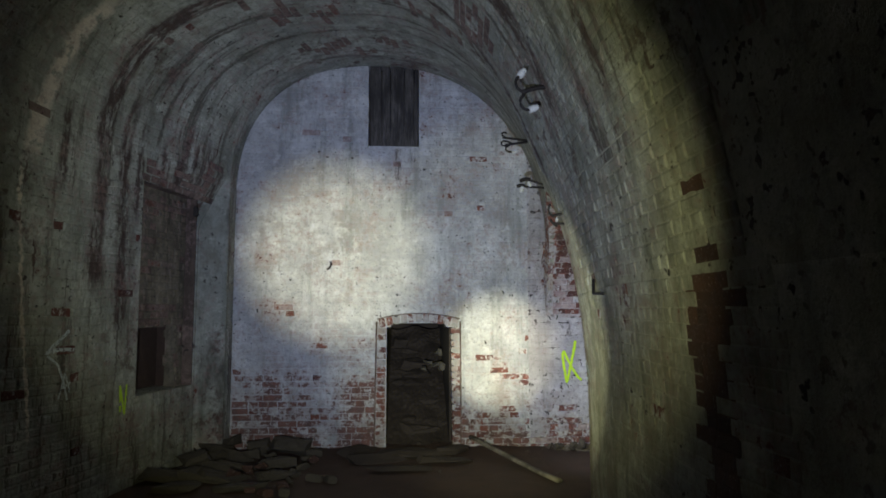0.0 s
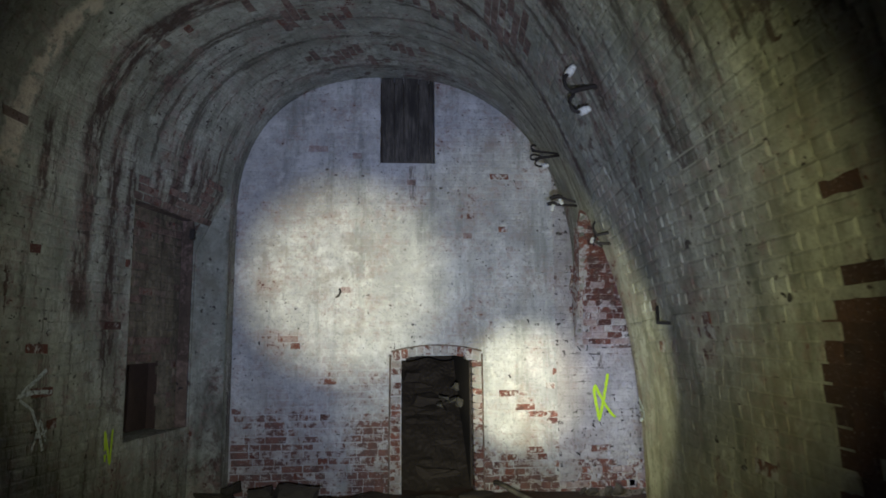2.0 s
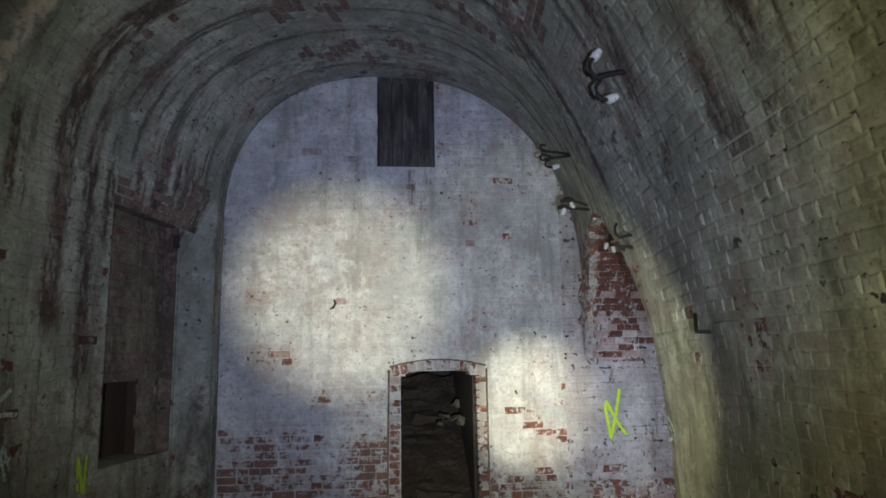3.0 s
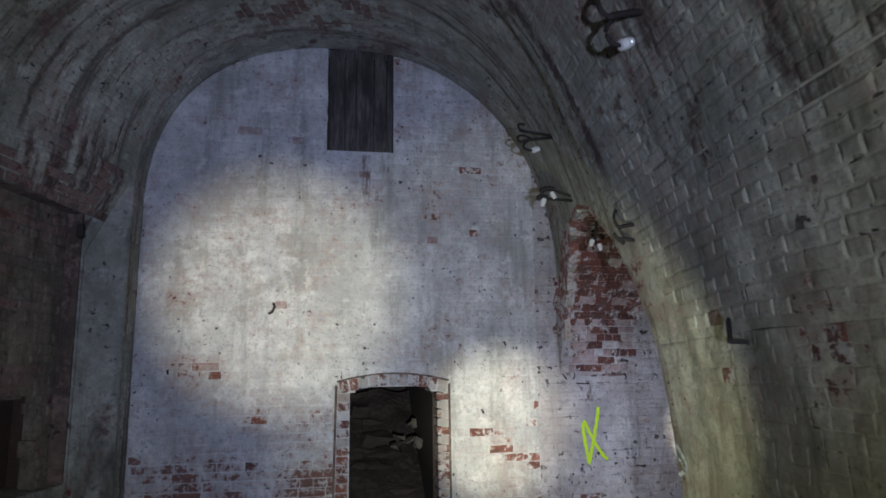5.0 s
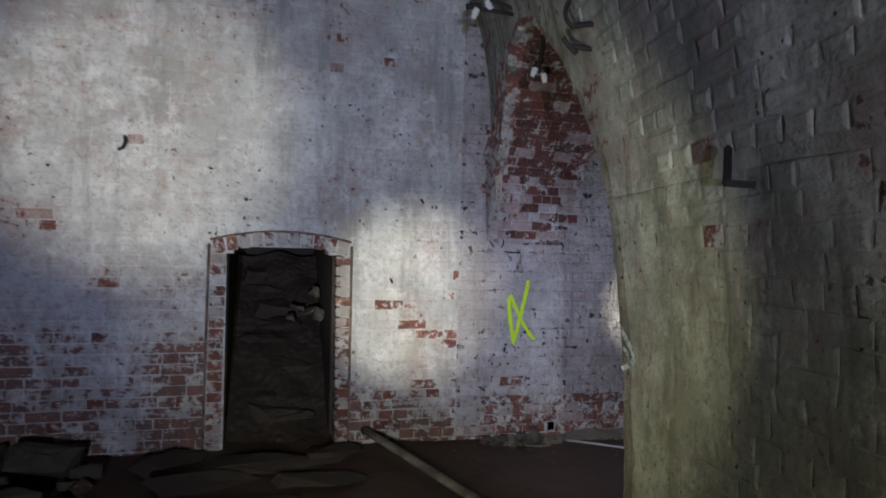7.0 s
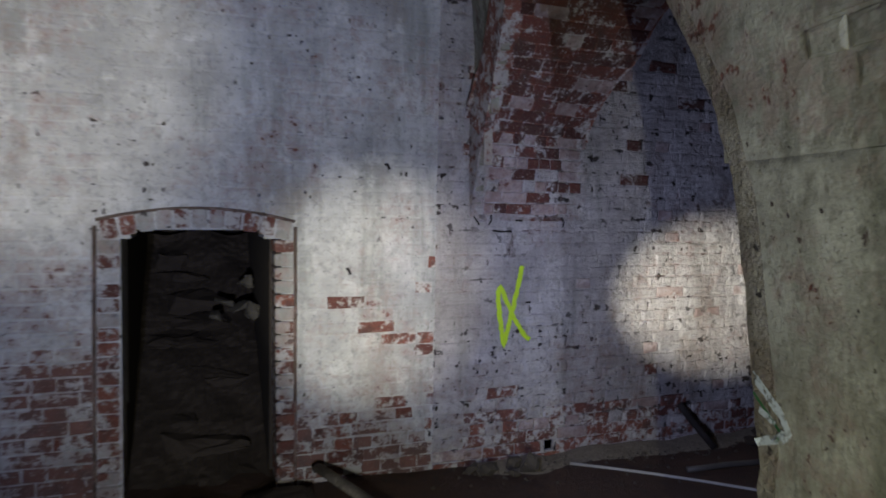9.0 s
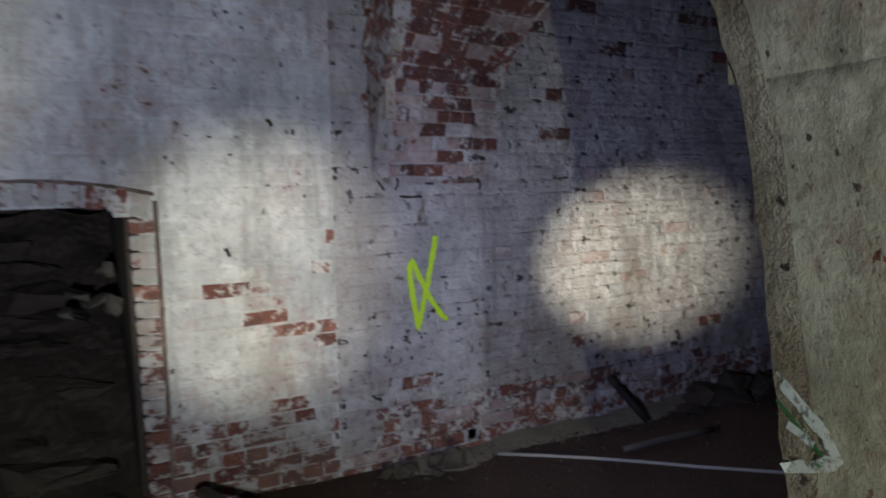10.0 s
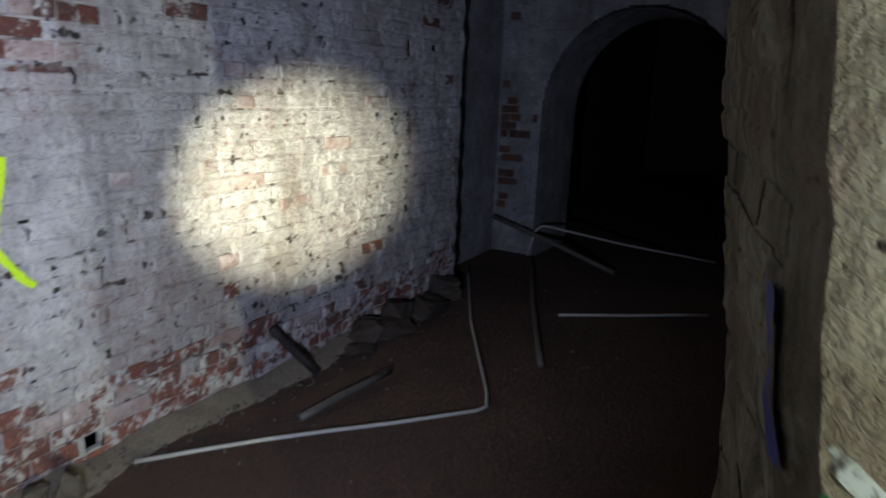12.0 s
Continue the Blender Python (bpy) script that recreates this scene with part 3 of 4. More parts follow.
def plastered(p):
    """The end of the pier, low down, where the wash is so thick that no joint shows."""
    return p.x > 0.8 and p.y > 5.15 + 0.3 * patchy(p, 1.7, 9.4) and p.z < 1.5 + 1.6 * max(0.0, p.y - 5.3) + 0.35 * patchy(p, 4.5, 2.2)


def side_bare(p, rng):
    if plastered(p):
        return -1
    n, m = patchy(p, 1.7, 9.4), patchy(p, 4.5, 2.2)
    chance = 0.012 + 0.06 * max(0, n)
    edge = interp(p.z, (1.0, 1.3, 1.7, 1.95, 2.1, 2.5), (3.15, 3.32, 3.22, 3.0, 3.1, 3.1)) + 0.16 * m
    if p.x > 0.8 and edge - 0.30 + 0.2 * n < p.y < edge:
        return 3
    if p.x > 0.8 and any(abs(p.y - a) < 0.07 and abs(p.z - b) < 0.05 for a, b in FLAKED):
        chance = 0.95
    if p.x < 0 and p.z < 1.0 and p.y < 6:
        chance += 0.18 * max(0, m)
    roll = rng.random()
    return 2 if roll < chance else 0


# red blotches near the crown of the vault: x, y and half sizes
BLOTS = ((-0.95, 6.95, 0.38, 0.16), (-0.75, 7.73, 0.30, 0.17), (0.04, 7.71, 0.24, 0.13), (0.35, 6.65, 0.34, 0.12), (0.66, 5.8, 0.16, 0.35), (-0.35, 8.0, 0.16, 0.1))


def vault_bare(p, rng):
    if plastered(p):
        return -1
    n, m = patchy(p, 1.5, 5.5), patchy(p, 5.0, 1.2)
    chance = 0.004
    if abs(p.y - 6.52 - 0.04 * m) < 0.10 + 0.06 * max(0, n) and p.z > 4.2:
        chance = 0.3
    if p.x < -1.4 and 6.9 < p.y < 8.1 and p.z < 3.35 + 0.3 * m:
        chance = 0.6
    if any(((p.x - a) / rx) ** 2 + ((p.y - b) / ry) ** 2 < 1 + 1.2 * m for a, b, rx, ry in BLOTS):
        chance = 0.8
    roll = rng.random()
    if p.x > 0.6 and p.z < 2.75 + 0.35 * n + 0.15 * m:
        return 4 if 2.9 < p.y < 3.1 + 0.16 * m and m + n > 0.05 and p.z < 2.4 else (2 if roll < 0.01 else 3)
    return 2 if roll < chance else 0


SET = [VAULT_WHITE, WORN, RED]
brickwork("brickwork", inner, (4.6, 8.14), (0.1, LEFT_TOP), lambda y, v: not in_niche(y, v - 0.1), side_bare, wall_left, SET, 21,
          near=lambda p: p.y > 6.0 and p.z > 0.6, proud=0.007, rough=1.4)
brickwork("quoin_brickwork", inner, (8.2, END - 0.01), (0.1, SPAN * 0.47), lambda y, v: True, side_bare, wall_left, SET, 22, proud=0.006)
for k, stretch in enumerate(((2.6, 6.36), (6.44, 8.14))):
    brickwork("brickwork", inner, stretch, (LEFT_TOP, RIGHT_TOP), lambda y, v: not (v > SPAN / 2 and in_arch(y, inner(y, v).z, 0.0, EASE)), vault_bare, ceiling, [VAULT_WHITE, WORN, STAINED, PIER, RAW], 23 + 10 * k, proud=0.006)
brickwork("brickwork", inner, (2.4, END - 0.01), (RIGHT_TOP, SPAN - 0.1), lambda y, v: not in_arch(y, inner(y, v).z, 0.0, EASE), side_bare, wall_right, [PIER, PIER, BARE, RAW], 24,
          near=lambda p: p.y > 4.5, proud=0.0014, rough=0.8, joint=0.0085)

# jamb and soffit of the arched way through the right wall
contour = np.array([ARCH_Y, ARCH_Z]).T
contour_run = np.concatenate([[0], np.cumsum(np.hypot(*np.diff(contour, axis=0).T))])
FAR_FACE = 2.75


def soffit(u, v):
    y, z = interp(v, contour_run, contour[:, 0]), interp(v, contour_run, contour[:, 1])
    if u > 1.1:
        # the rounded arris runs on over the face of the pier
        back = y - EASE * min(1.0, max(0.0, (2.9 - z) / 0.6)) - (u - 1.1)
        return Vector((right_x(back, z) - 0.010 + (u - 1.1) * 0.14, back, z))
    start = right_x(y, z) - 0.01
    x = FAR_FACE - u / 1.1 * (FAR_FACE - start)
    splay = 0.19 * min(1.0, max(0.0, 2.2 - v / 1.5))
    near = min(1.0, max(0.0, (2.9 - z) / 0.6)) if y < 7.2 else 0.0
    if y > 7.6:
        # low down, the soffit dies into the end wall
        y += (END - 0.004 - y) * min(1.0, max(0.0, (x - 1.9) / 0.75)) * min(1.0, max(0.0, (2.6 - z) / 0.4))
    t = min(1.0, (x - start) / 0.13)
    lumps = 0.016 * near * t
    rise = noise.noise(Vector((x * 6, 2, z * 5))) + 0.7 * noise.noise(Vector((x * 15, 5, z * 11)))
    return Vector((x, y + splay * (x - start) - EASE * near * (1 - math.sin(t * math.pi / 2)) + lumps * (rise - 0.3) + near * (0.012 * noise.noise(Vector((0, 9, z * 9))) + 0.007 * noise.noise(Vector((1, 4, z * 27)))), z))


def soffit_bare(p, rng):
    chance = 0.015
    if p.y > 6.9:
        chance = interp(p.z, (1.6, 1.95, 2.2, 2.5), (0.12, 0.4, 0.88, 0.97)) * interp(p.x, (2.2, 2.8), (1.0, 0.75))
    roll = rng.random()
    if roll < chance:
        return 2
    return (1 if roll < chance + 0.5 else 3) if p.y > 6.7 else 0


arch_soffit = face("trim_arch", soffit, steps(0, 0.98, 0.05)[:-1] + steps(0.98, 1.1, 0.012) + [1.15, 1.2], steps(0, contour_run[-1] - 0.02, 0.06), lambda u, v: u < 1.1 or v < 2.7, JAMB, 0.25,
                   label="rough whitewashed brick jamb and soffit of an arched way", category="arch")
for ob, material, first, last in ((arch_soffit, PITTED, -9, 6.7), (wall_left, VAULT_WHITE, 4.7, 8.1), (ceiling, VAULT_WHITE, 2.7, 8.1)):
    ob.data.materials.append(material)
    for poly in ob.data.polygons:
        poly.material_index = 0 if first < poly.center.y < last else 1
ceiling.data.materials.append(PIER_MORTAR)
ceiling.data.materials.append(PIER)
for poly in ceiling.data.polygons:
    if poly.center.x > 0.6 and poly.center.z < 2.7:
        poly.material_index = 3 if poly.center.y > 4.6 else 2
wall_right.data.materials.append(RAW)
wall_right.data.materials.append(PIER)
wall_right.data.polygons.foreach_set("use_smooth", [True] * len(wall_right.data.polygons))
for poly in wall_right.data.polygons:
    m = patchy(poly.center, 4.5, 2.2)
    poly.material_index = 1 if 2.86 < poly.center.y < 3.2 + 0.16 * m else (2 if poly.center.y > 4.6 else 0)
arch_soffit.data.materials.append(BARE)
for poly in arch_soffit.data.polygons:
    if poly.center.y > 6.7 and poly.center.z > 2.1:
        poly.material_index = 2
brickwork("brickwork", soffit, (0.02, 0.99), (0.05, contour_run[-1] - 0.03), lambda u, v: True,
          soffit_bare, arch_soffit, [JAMB, THIN, RED, ROUGH_WHITE], 25, near=None, proud=0.005, rough=1.2, joint=0.008)

# back wall behind the walk
tagged(part("wall_back", box(bmesh.new(), (6.5, 0.3, 5.4), pose(-0.6, -3.1, 2.5)), WORN), "plain whitewashed back wall of the casemate", "wall", kind="structure")

# bricked-up arch in the left wall, with the hole broken through its lower half
HOLE = (7.05, 7.95, 0.85, 1.56)


def in_hole(y, z):
    n = 0.05 * noise.noise(Vector((y * 6, z * 6, 4)))
    return HOLE[0] + n < y < HOLE[1] + n and HOLE[2] + n < z < HOLE[3] + n


def niche_back(y, z):
    return Vector((left_x(y) - 0.13, y, z))


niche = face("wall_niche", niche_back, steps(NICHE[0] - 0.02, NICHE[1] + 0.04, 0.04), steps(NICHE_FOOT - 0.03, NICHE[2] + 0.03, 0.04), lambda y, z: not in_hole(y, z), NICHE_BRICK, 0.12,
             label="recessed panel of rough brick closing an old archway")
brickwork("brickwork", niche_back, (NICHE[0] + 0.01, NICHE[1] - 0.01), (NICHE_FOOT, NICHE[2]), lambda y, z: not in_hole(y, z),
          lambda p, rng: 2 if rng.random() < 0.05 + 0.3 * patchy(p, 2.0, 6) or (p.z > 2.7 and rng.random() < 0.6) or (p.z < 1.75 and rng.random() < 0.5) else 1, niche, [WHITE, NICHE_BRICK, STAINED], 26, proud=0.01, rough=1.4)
# reveal coloured dark for the shadow along the niche's edge
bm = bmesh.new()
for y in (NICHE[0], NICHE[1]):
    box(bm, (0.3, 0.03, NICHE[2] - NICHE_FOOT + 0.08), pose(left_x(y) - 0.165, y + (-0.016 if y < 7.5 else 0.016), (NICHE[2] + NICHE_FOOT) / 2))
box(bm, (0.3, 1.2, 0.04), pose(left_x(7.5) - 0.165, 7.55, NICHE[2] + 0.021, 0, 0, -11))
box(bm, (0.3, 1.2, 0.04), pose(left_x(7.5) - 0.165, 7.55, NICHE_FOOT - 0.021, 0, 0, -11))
part("reveal", bm, SHADED_EDGE, niche)
# shade inside the broken hole is put into the cavity's dark colour
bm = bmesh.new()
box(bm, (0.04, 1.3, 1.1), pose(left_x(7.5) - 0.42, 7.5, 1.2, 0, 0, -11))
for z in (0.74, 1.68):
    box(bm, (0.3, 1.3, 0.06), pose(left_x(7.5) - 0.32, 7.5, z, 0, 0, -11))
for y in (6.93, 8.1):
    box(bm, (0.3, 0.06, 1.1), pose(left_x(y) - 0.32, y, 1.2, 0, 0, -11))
part("cavity", bm, UNLIT_BRICK, niche)

# ---------- next casemate, beyond the arched way ----------
FAR = 7.2
ARCH2 = (6.58, 8.42, 1.40, 2.39)      # arched way in its far wall


def in_arch2(y, z, grow=0.0):
    a, b, spring, top = ARCH2
    m, h = (a + b) / 2, (b - a) / 2 + grow
    return abs(y - m) < h and z < spring + (top + grow - spring) * math.sqrt(max(0.0, 1 - ((y - m) / h) ** 2))


# far wall, arch and recess get their dimness from this darkened wash
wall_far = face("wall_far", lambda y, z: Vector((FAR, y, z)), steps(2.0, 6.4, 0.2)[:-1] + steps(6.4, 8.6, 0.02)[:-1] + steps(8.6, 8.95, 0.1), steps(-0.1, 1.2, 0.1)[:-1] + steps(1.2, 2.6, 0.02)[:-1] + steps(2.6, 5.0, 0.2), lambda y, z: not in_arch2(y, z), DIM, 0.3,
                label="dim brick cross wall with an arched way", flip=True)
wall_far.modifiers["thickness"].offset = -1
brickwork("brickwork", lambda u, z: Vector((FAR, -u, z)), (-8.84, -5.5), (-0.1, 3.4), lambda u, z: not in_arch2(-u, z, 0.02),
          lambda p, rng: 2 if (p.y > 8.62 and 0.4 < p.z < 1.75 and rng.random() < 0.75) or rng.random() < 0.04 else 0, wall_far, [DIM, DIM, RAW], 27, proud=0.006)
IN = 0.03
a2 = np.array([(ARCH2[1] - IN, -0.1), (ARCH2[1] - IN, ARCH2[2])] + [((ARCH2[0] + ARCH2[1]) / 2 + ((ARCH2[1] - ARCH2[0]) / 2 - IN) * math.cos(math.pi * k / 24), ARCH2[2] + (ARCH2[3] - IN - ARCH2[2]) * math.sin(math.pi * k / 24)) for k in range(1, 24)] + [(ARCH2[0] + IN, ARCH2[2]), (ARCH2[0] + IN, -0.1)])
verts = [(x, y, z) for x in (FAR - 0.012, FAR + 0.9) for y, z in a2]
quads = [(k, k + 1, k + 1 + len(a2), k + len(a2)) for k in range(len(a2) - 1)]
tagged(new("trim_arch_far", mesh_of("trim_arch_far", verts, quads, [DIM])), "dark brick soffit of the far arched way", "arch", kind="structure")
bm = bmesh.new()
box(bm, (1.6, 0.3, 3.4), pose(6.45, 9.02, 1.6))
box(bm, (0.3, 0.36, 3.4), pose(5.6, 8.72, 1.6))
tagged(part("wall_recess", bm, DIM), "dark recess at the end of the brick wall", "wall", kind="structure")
tagged(part("wall_pier_back", box(bmesh.new(), (0.2, 8.6, 5.2), pose(FAR_FACE - 0.1, 1.41, 2.5)), WORN), "back of the whitewashed pier wall", "wall", kind="structure")
tagged(part("wall_pier_back_top", box(bmesh.new(), (0.2, 2.9, 1.9), pose(FAR_FACE - 0.1, 7.1, 3.98)), WORN), "wall over the arched way", "wall", kind="structure")
tagged(part("wall_side_end", box(bmesh.new(), (4.4, 0.25, 5.2), pose(4.8, 1.9, 2.5)), WORN), "dark end of the next casemate", "wall", kind="structure")
verts = [(FAR_FACE + (FAR - FAR_FACE) * (0.5 - 0.5 * math.cos(math.pi * k / 24)), y, 2.9 + 1.9 * math.sin(math.pi * k / 24)) for y in (1.8, 9.2) for k in range(25)]
quads = [(k, k + 25, k + 26, k + 1) for k in range(24)]
tagged(new("ceiling_next", mesh_of("ceiling_next", verts, quads, [VAULT_WHITE])), "dim whitewashed vault of the next casemate", "ceiling", kind="structure")
# walls coloured near black, so that the space past the arch looks unlit
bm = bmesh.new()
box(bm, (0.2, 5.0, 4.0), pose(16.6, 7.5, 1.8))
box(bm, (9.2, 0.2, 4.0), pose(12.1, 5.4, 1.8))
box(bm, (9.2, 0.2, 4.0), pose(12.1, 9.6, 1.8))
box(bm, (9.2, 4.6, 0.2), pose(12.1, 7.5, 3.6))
tagged(part("wall_beyond", bm, UNLIT_BRICK), "unlit brick walls beyond the far arch", "wall", kind="structure")

# ---------- doorway ----------
doorway = tagged(new("door_1"), "low segmental-arched doorway with a worn brick surround", "doorway", kind="structure")
doorway.location = (0.29, END, 0)
PART_OFF = Matrix.Translation((-0.29, -END, 0))
rng = random.Random(5)
for side in (-1, 1):
    for r in range(19):
        w0, h = 0.106, 0.079 - 0.009
        x = (DOOR[0] - w0 / 2 - 0.004) if side < 0 else (DOOR[1] + w0 / 2 + 0.004)
        bm = box(bmesh.new(), (w0, 0.24, h), PART_OFF @ pose(x - 0.018 * side * (1 - r / 19) * -1, END + 0.105 + rng.uniform(-0.004, 0.004), r * 0.079 + 0.035), 0.006)
        m = BARE if rng.random() < (0.5 if side < 0 else 0.42) or (side < 0 and r in (15, 17)) else WORN
        if side < 0 and r == 16:
            m = WHITE
        part("brick", bm, m, doorway)
for k in range(11):
    f = (k + 0.5) / 11 - 0.5
    x = 0.29 + f * 1.0
    z = 1.515 + 0.075 * (1 - (2 * f) ** 2) + 0.025
    bm = box(bmesh.new(), (0.078, 0.24, 0.105), PART_OFF @ pose(x, END + 0.105 + rng.uniform(-0.003, 0.003), z, 0, f * 22, 0), 0.006)
    part("brick", bm, BARE if rng.random() < 0.8 else WORN, doorway)
# dark beads carry the shadow line round the door frame in their colour
for x in (-0.235, 0.812):
    lean = 0.02 if x < 0 else -0.005
    bm = tube(bmesh.new(), [PART_OFF @ Vector((x - lean, END - 0.004, -0.05)), PART_OFF @ Vector((x - lean / 2, END - 0.004, 0.8)), PART_OFF @ Vector((x, END - 0.004, 1.57))], 0.011)
    part("bead", bm, SHADED_EDGE, doorway)
bm = tube(bmesh.new(), [PART_OFF @ Vector((0.29 + f, END - 0.003, 1.60 + 0.07 * (1 - (f / 0.52) ** 2))) for f in np.linspace(-0.52, 0.52, 11)], 0.009)
part("bead", bm, SHADED_EDGE, doorway)
bm = bmesh.new()
box(bm, (0.25, 2.3, 2.0), pose(DOOR[0] - 0.125, END + 1.38, 0.9))
box(bm, (0.25, 2.3, 2.0), pose(DOOR[1] + 0.125, END + 1.38, 0.9))
box(bm, (1.3, 2.3, 0.25), pose(0.29, END + 1.38, 1.70))
box(bm, (1.3, 0.2, 2.0), pose(0.29, END + 2.6, 0.9))
tagged(part("wall_passage", bm, PEAT), "dark stone sides of the blocked passage", "wall", kind="structure")

# ---------- boarded window ----------
window = tagged(new("window_1"), "high window opening closed with weathered grey boards", "window", kind="structure")
window.location = (-0.03, END, 3.79)
OFF = Matrix.Translation((0.03, -END, -3.79))
widths = (0.15, 0.11, 0.175, 0.125, 0.06)
x = WINDOW[0]
for i, wd in enumerate(widths):
    bm = box(bmesh.new(), (wd - 0.006, 0.025, 1.07), OFF @ pose(x + wd / 2, END + 0.045 + 0.006 * (i % 2), 4.325, 0, 0.4 * (i - 2), 0), 0.004)
    part("board", bm, BOARD, window)
    x += wd
part("backing", box(bmesh.new(), (0.8, 0.05, 1.2), OFF @ pose(-0.03, END + 0.32, 4.35)), PEAT, window)
bm = bmesh.new()
box(bm, (0.66, 0.30, 0.03), OFF @ pose(-0.03, END + 0.16, 3.772))
part("window_sill", bm, WORN, window)

# drain holes through the foot of the wall
for x, z in DRAINS:
    # a dark capped ring stands for the shade inside each hole
    bm = lathe(bmesh.new(), [(0.075, -0.005), (0.075, 0.2), (0.05, 0.2), (0.048, -0.005)], pose(x, END + 0.03, z, -90))
    if z < 1:
        tagged(part("drain_hole", bm, PEAT), "round dark drain hole at the foot of the brick wall", "drain", group="drain holes")
    else:
        tagged(part("putlog_hole", bm, PEAT), "dark round hole high in the whitewashed wall", "hole", group="wall holes")


# ---------- blocked doorway: slabs heaped behind the opening ----------
rng = random.Random(41)
us, vs = steps(0, 1, 0.025), steps(0, 1, 0.0125)
verts = []
for v in vs:
    for u in us:
        x = DOOR[0] + 0.005 + u * 0.79
        z = 0.02 + 1.42 * v + 0.05 * noise.noise(Vector((u * 3, v * 4, 1)))
        ledge = 0.16 * abs(noise.noise(Vector((u * 1.3, v * 5, 5)))) + 0.07 * noise.noise(Vector((u * 4, v * 9, 9))) + 0.025 * noise.noise(Vector((u * 17, v * 40, 2)))
        verts.append((x, END + 0.08 + 1.95 * v ** 0.85 + ledge, z))
w = len(us)
quads = [(j * w + i, j * w + i + 1, (j + 1) * w + i + 1, (j + 1) * w + i) for j in range(len(vs) - 1) for i in range(w - 1)]
tagged(new("rubble_fill", mesh_of("rubble_fill", verts, quads, [PEAT])), "dark wet earth and rubble filling the blocked doorway", "rubble", kind="stuff")
for i in range(10):
    z = 0.05 + 0.13 * i + rng.uniform(-0.03, 0.03)
    y = END + 0.08 + 1.95 * (z / 1.42) ** 0.85
    wd = rng.uniform(0.3, 0.7)
    bm = rock(bmesh.new(), (wd, 0.4, rng.uniform(0.08, 0.17)), pose(0.29 + rng.uniform(-1, 1) * (0.79 - wd) / 2, y + 0.12, z, rng.uniform(-4, 14), rng.uniform(-7, 7), rng.uniform(-12, 12)), 100 + i, 0.16, 24)
    tagged(part("slab", bm, PEAT), "dark wet stone slab heaped in the blocked doorway", "stone", group="rubble in the doorway")
for x, y, z, sx, sz, ry in ((0.60, 9.75, 1.13, 0.13, 0.11, 10), (0.56, 9.55, 0.95, 0.18, 0.05, -28), (0.64, 9.5, 0.93, 0.10, 0.12, 20), (0.45, 9.6, 0.98, 0.12, 0.06, 12), (0.40, 9.5, 0.90, 0.10, 0.06, -14)):
    bm = rock(bmesh.new(), (sx, 0.14, sz), pose(x, y, z, 0, ry, 15), int(x * 1000), 0.12, 18)
    tagged(part("stone", bm, PALE), "pale mortared stone on the heap behind the doorway", "stone", group="rubble in the doorway")

# slabs spilling out on the floor in front of the doorway
for x, y, sx, sy, sz, rz in ((-0.45, 8.25, 0.55, 0.35, 0.13, 10), (0.2, 8.2, 0.95, 0.45, 0.12, -4), (0.65, 8.3, 0.5, 0.3, 0.13, 12), (-0.2, 7.85, 0.9, 0.3, 0.10, 8), (0.55, 7.8, 0.7, 0.35, 0.08, -10), (0.05, 7.45, 0.8, 0.3, 0.06, 5)):
    bm = rock(bmesh.new(), (sx, sy, sz), pose(x, y, sz * 0.3, 4, 3, rz), int(abs(x * 977) + y * 31), 0.16, 14, 0.5)
    tagged(part("slab", bm, PEAT), "flat dark slab of rubble before the doorway", "stone", group="rubble before the doorway")

# heap of broken masonry in the corner of the end wall and the left wall
PILE = ((-1.95, 8.20, 0.55, 0.40, 0.20, 20, 0.05), (-1.75, 7.95, 0.62, 0.42, 0.15, -12, 0.04), (-1.45, 8.22, 0.34, 0.28, 0.22, 30, 0.05), (-1.10, 8.12, 0.55, 0.36, 0.24, -6, 0.05),
        (-1.62, 7.62, 0.75, 0.45, 0.13, 8, 0.03), (-2.10, 7.70, 0.50, 0.45, 0.16, -25, 0.05), (-1.15, 7.72, 0.46, 0.34, 0.15, 22, 0.03), (-0.78, 8.15, 0.26, 0.2, 0.13, 8, 0.03),
        (-2.15, 7.25, 0.7, 0.5, 0.14, 12, 0.03), (-1.60, 7.18, 0.9, 0.42, 0.12, -7, 0.02), (-1.05, 7.28, 0.5, 0.3, 0.10, 14, 0.02), (-1.95, 6.85, 0.6, 0.4, 0.10, 4, 0.02), (-1.35, 6.8, 0.5, 0.35, 0.09, -20, 0.02),
        (-1.72, 8.25, 0.3, 0.25, 0.16, 40, 0.17), (-1.4, 7.85, 0.3, 0.22, 0.12, -30, 0.12))
for i, (x, y, sx, sy, sz, rz, lift) in enumerate(PILE):
    bm = rock(bmesh.new(), (sx, sy, sz), pose(x - 0.14, y, sz / 2 + lift - 0.05, rng.uniform(-8, 8), rng.uniform(-9, 9), rz), 300 + i, 0.20, 13, 0.45)
    tagged(part("rubble_stone", bm, STONE), "broken block of masonry heaped in the corner", "stone", group="rubble heap")
for i in range(28):
    x, y, size = rng.uniform(-2.35, -0.75), rng.uniform(6.9, 8.4), rng.uniform(0.06, 0.15)
    if x < left_x(y) + 0.12:
        continue
    bm = rock(bmesh.new(), (size * 1.3, size, size * 0.7), pose(x, y, size * 0.25 + 0.09 * max(0.0, 1 - abs(x + 1.75) / 0.7), rng.uniform(-20, 20), rng.uniform(-20, 20), rng.uniform(0, 180)), 700 + i, 0.2, 11, 0.5)
    tagged(part("rubble_fragment", bm, STONE if i % 4 else RAW), "small broken fragment of masonry among the heaped rubble", "stone", group="rubble fragments")
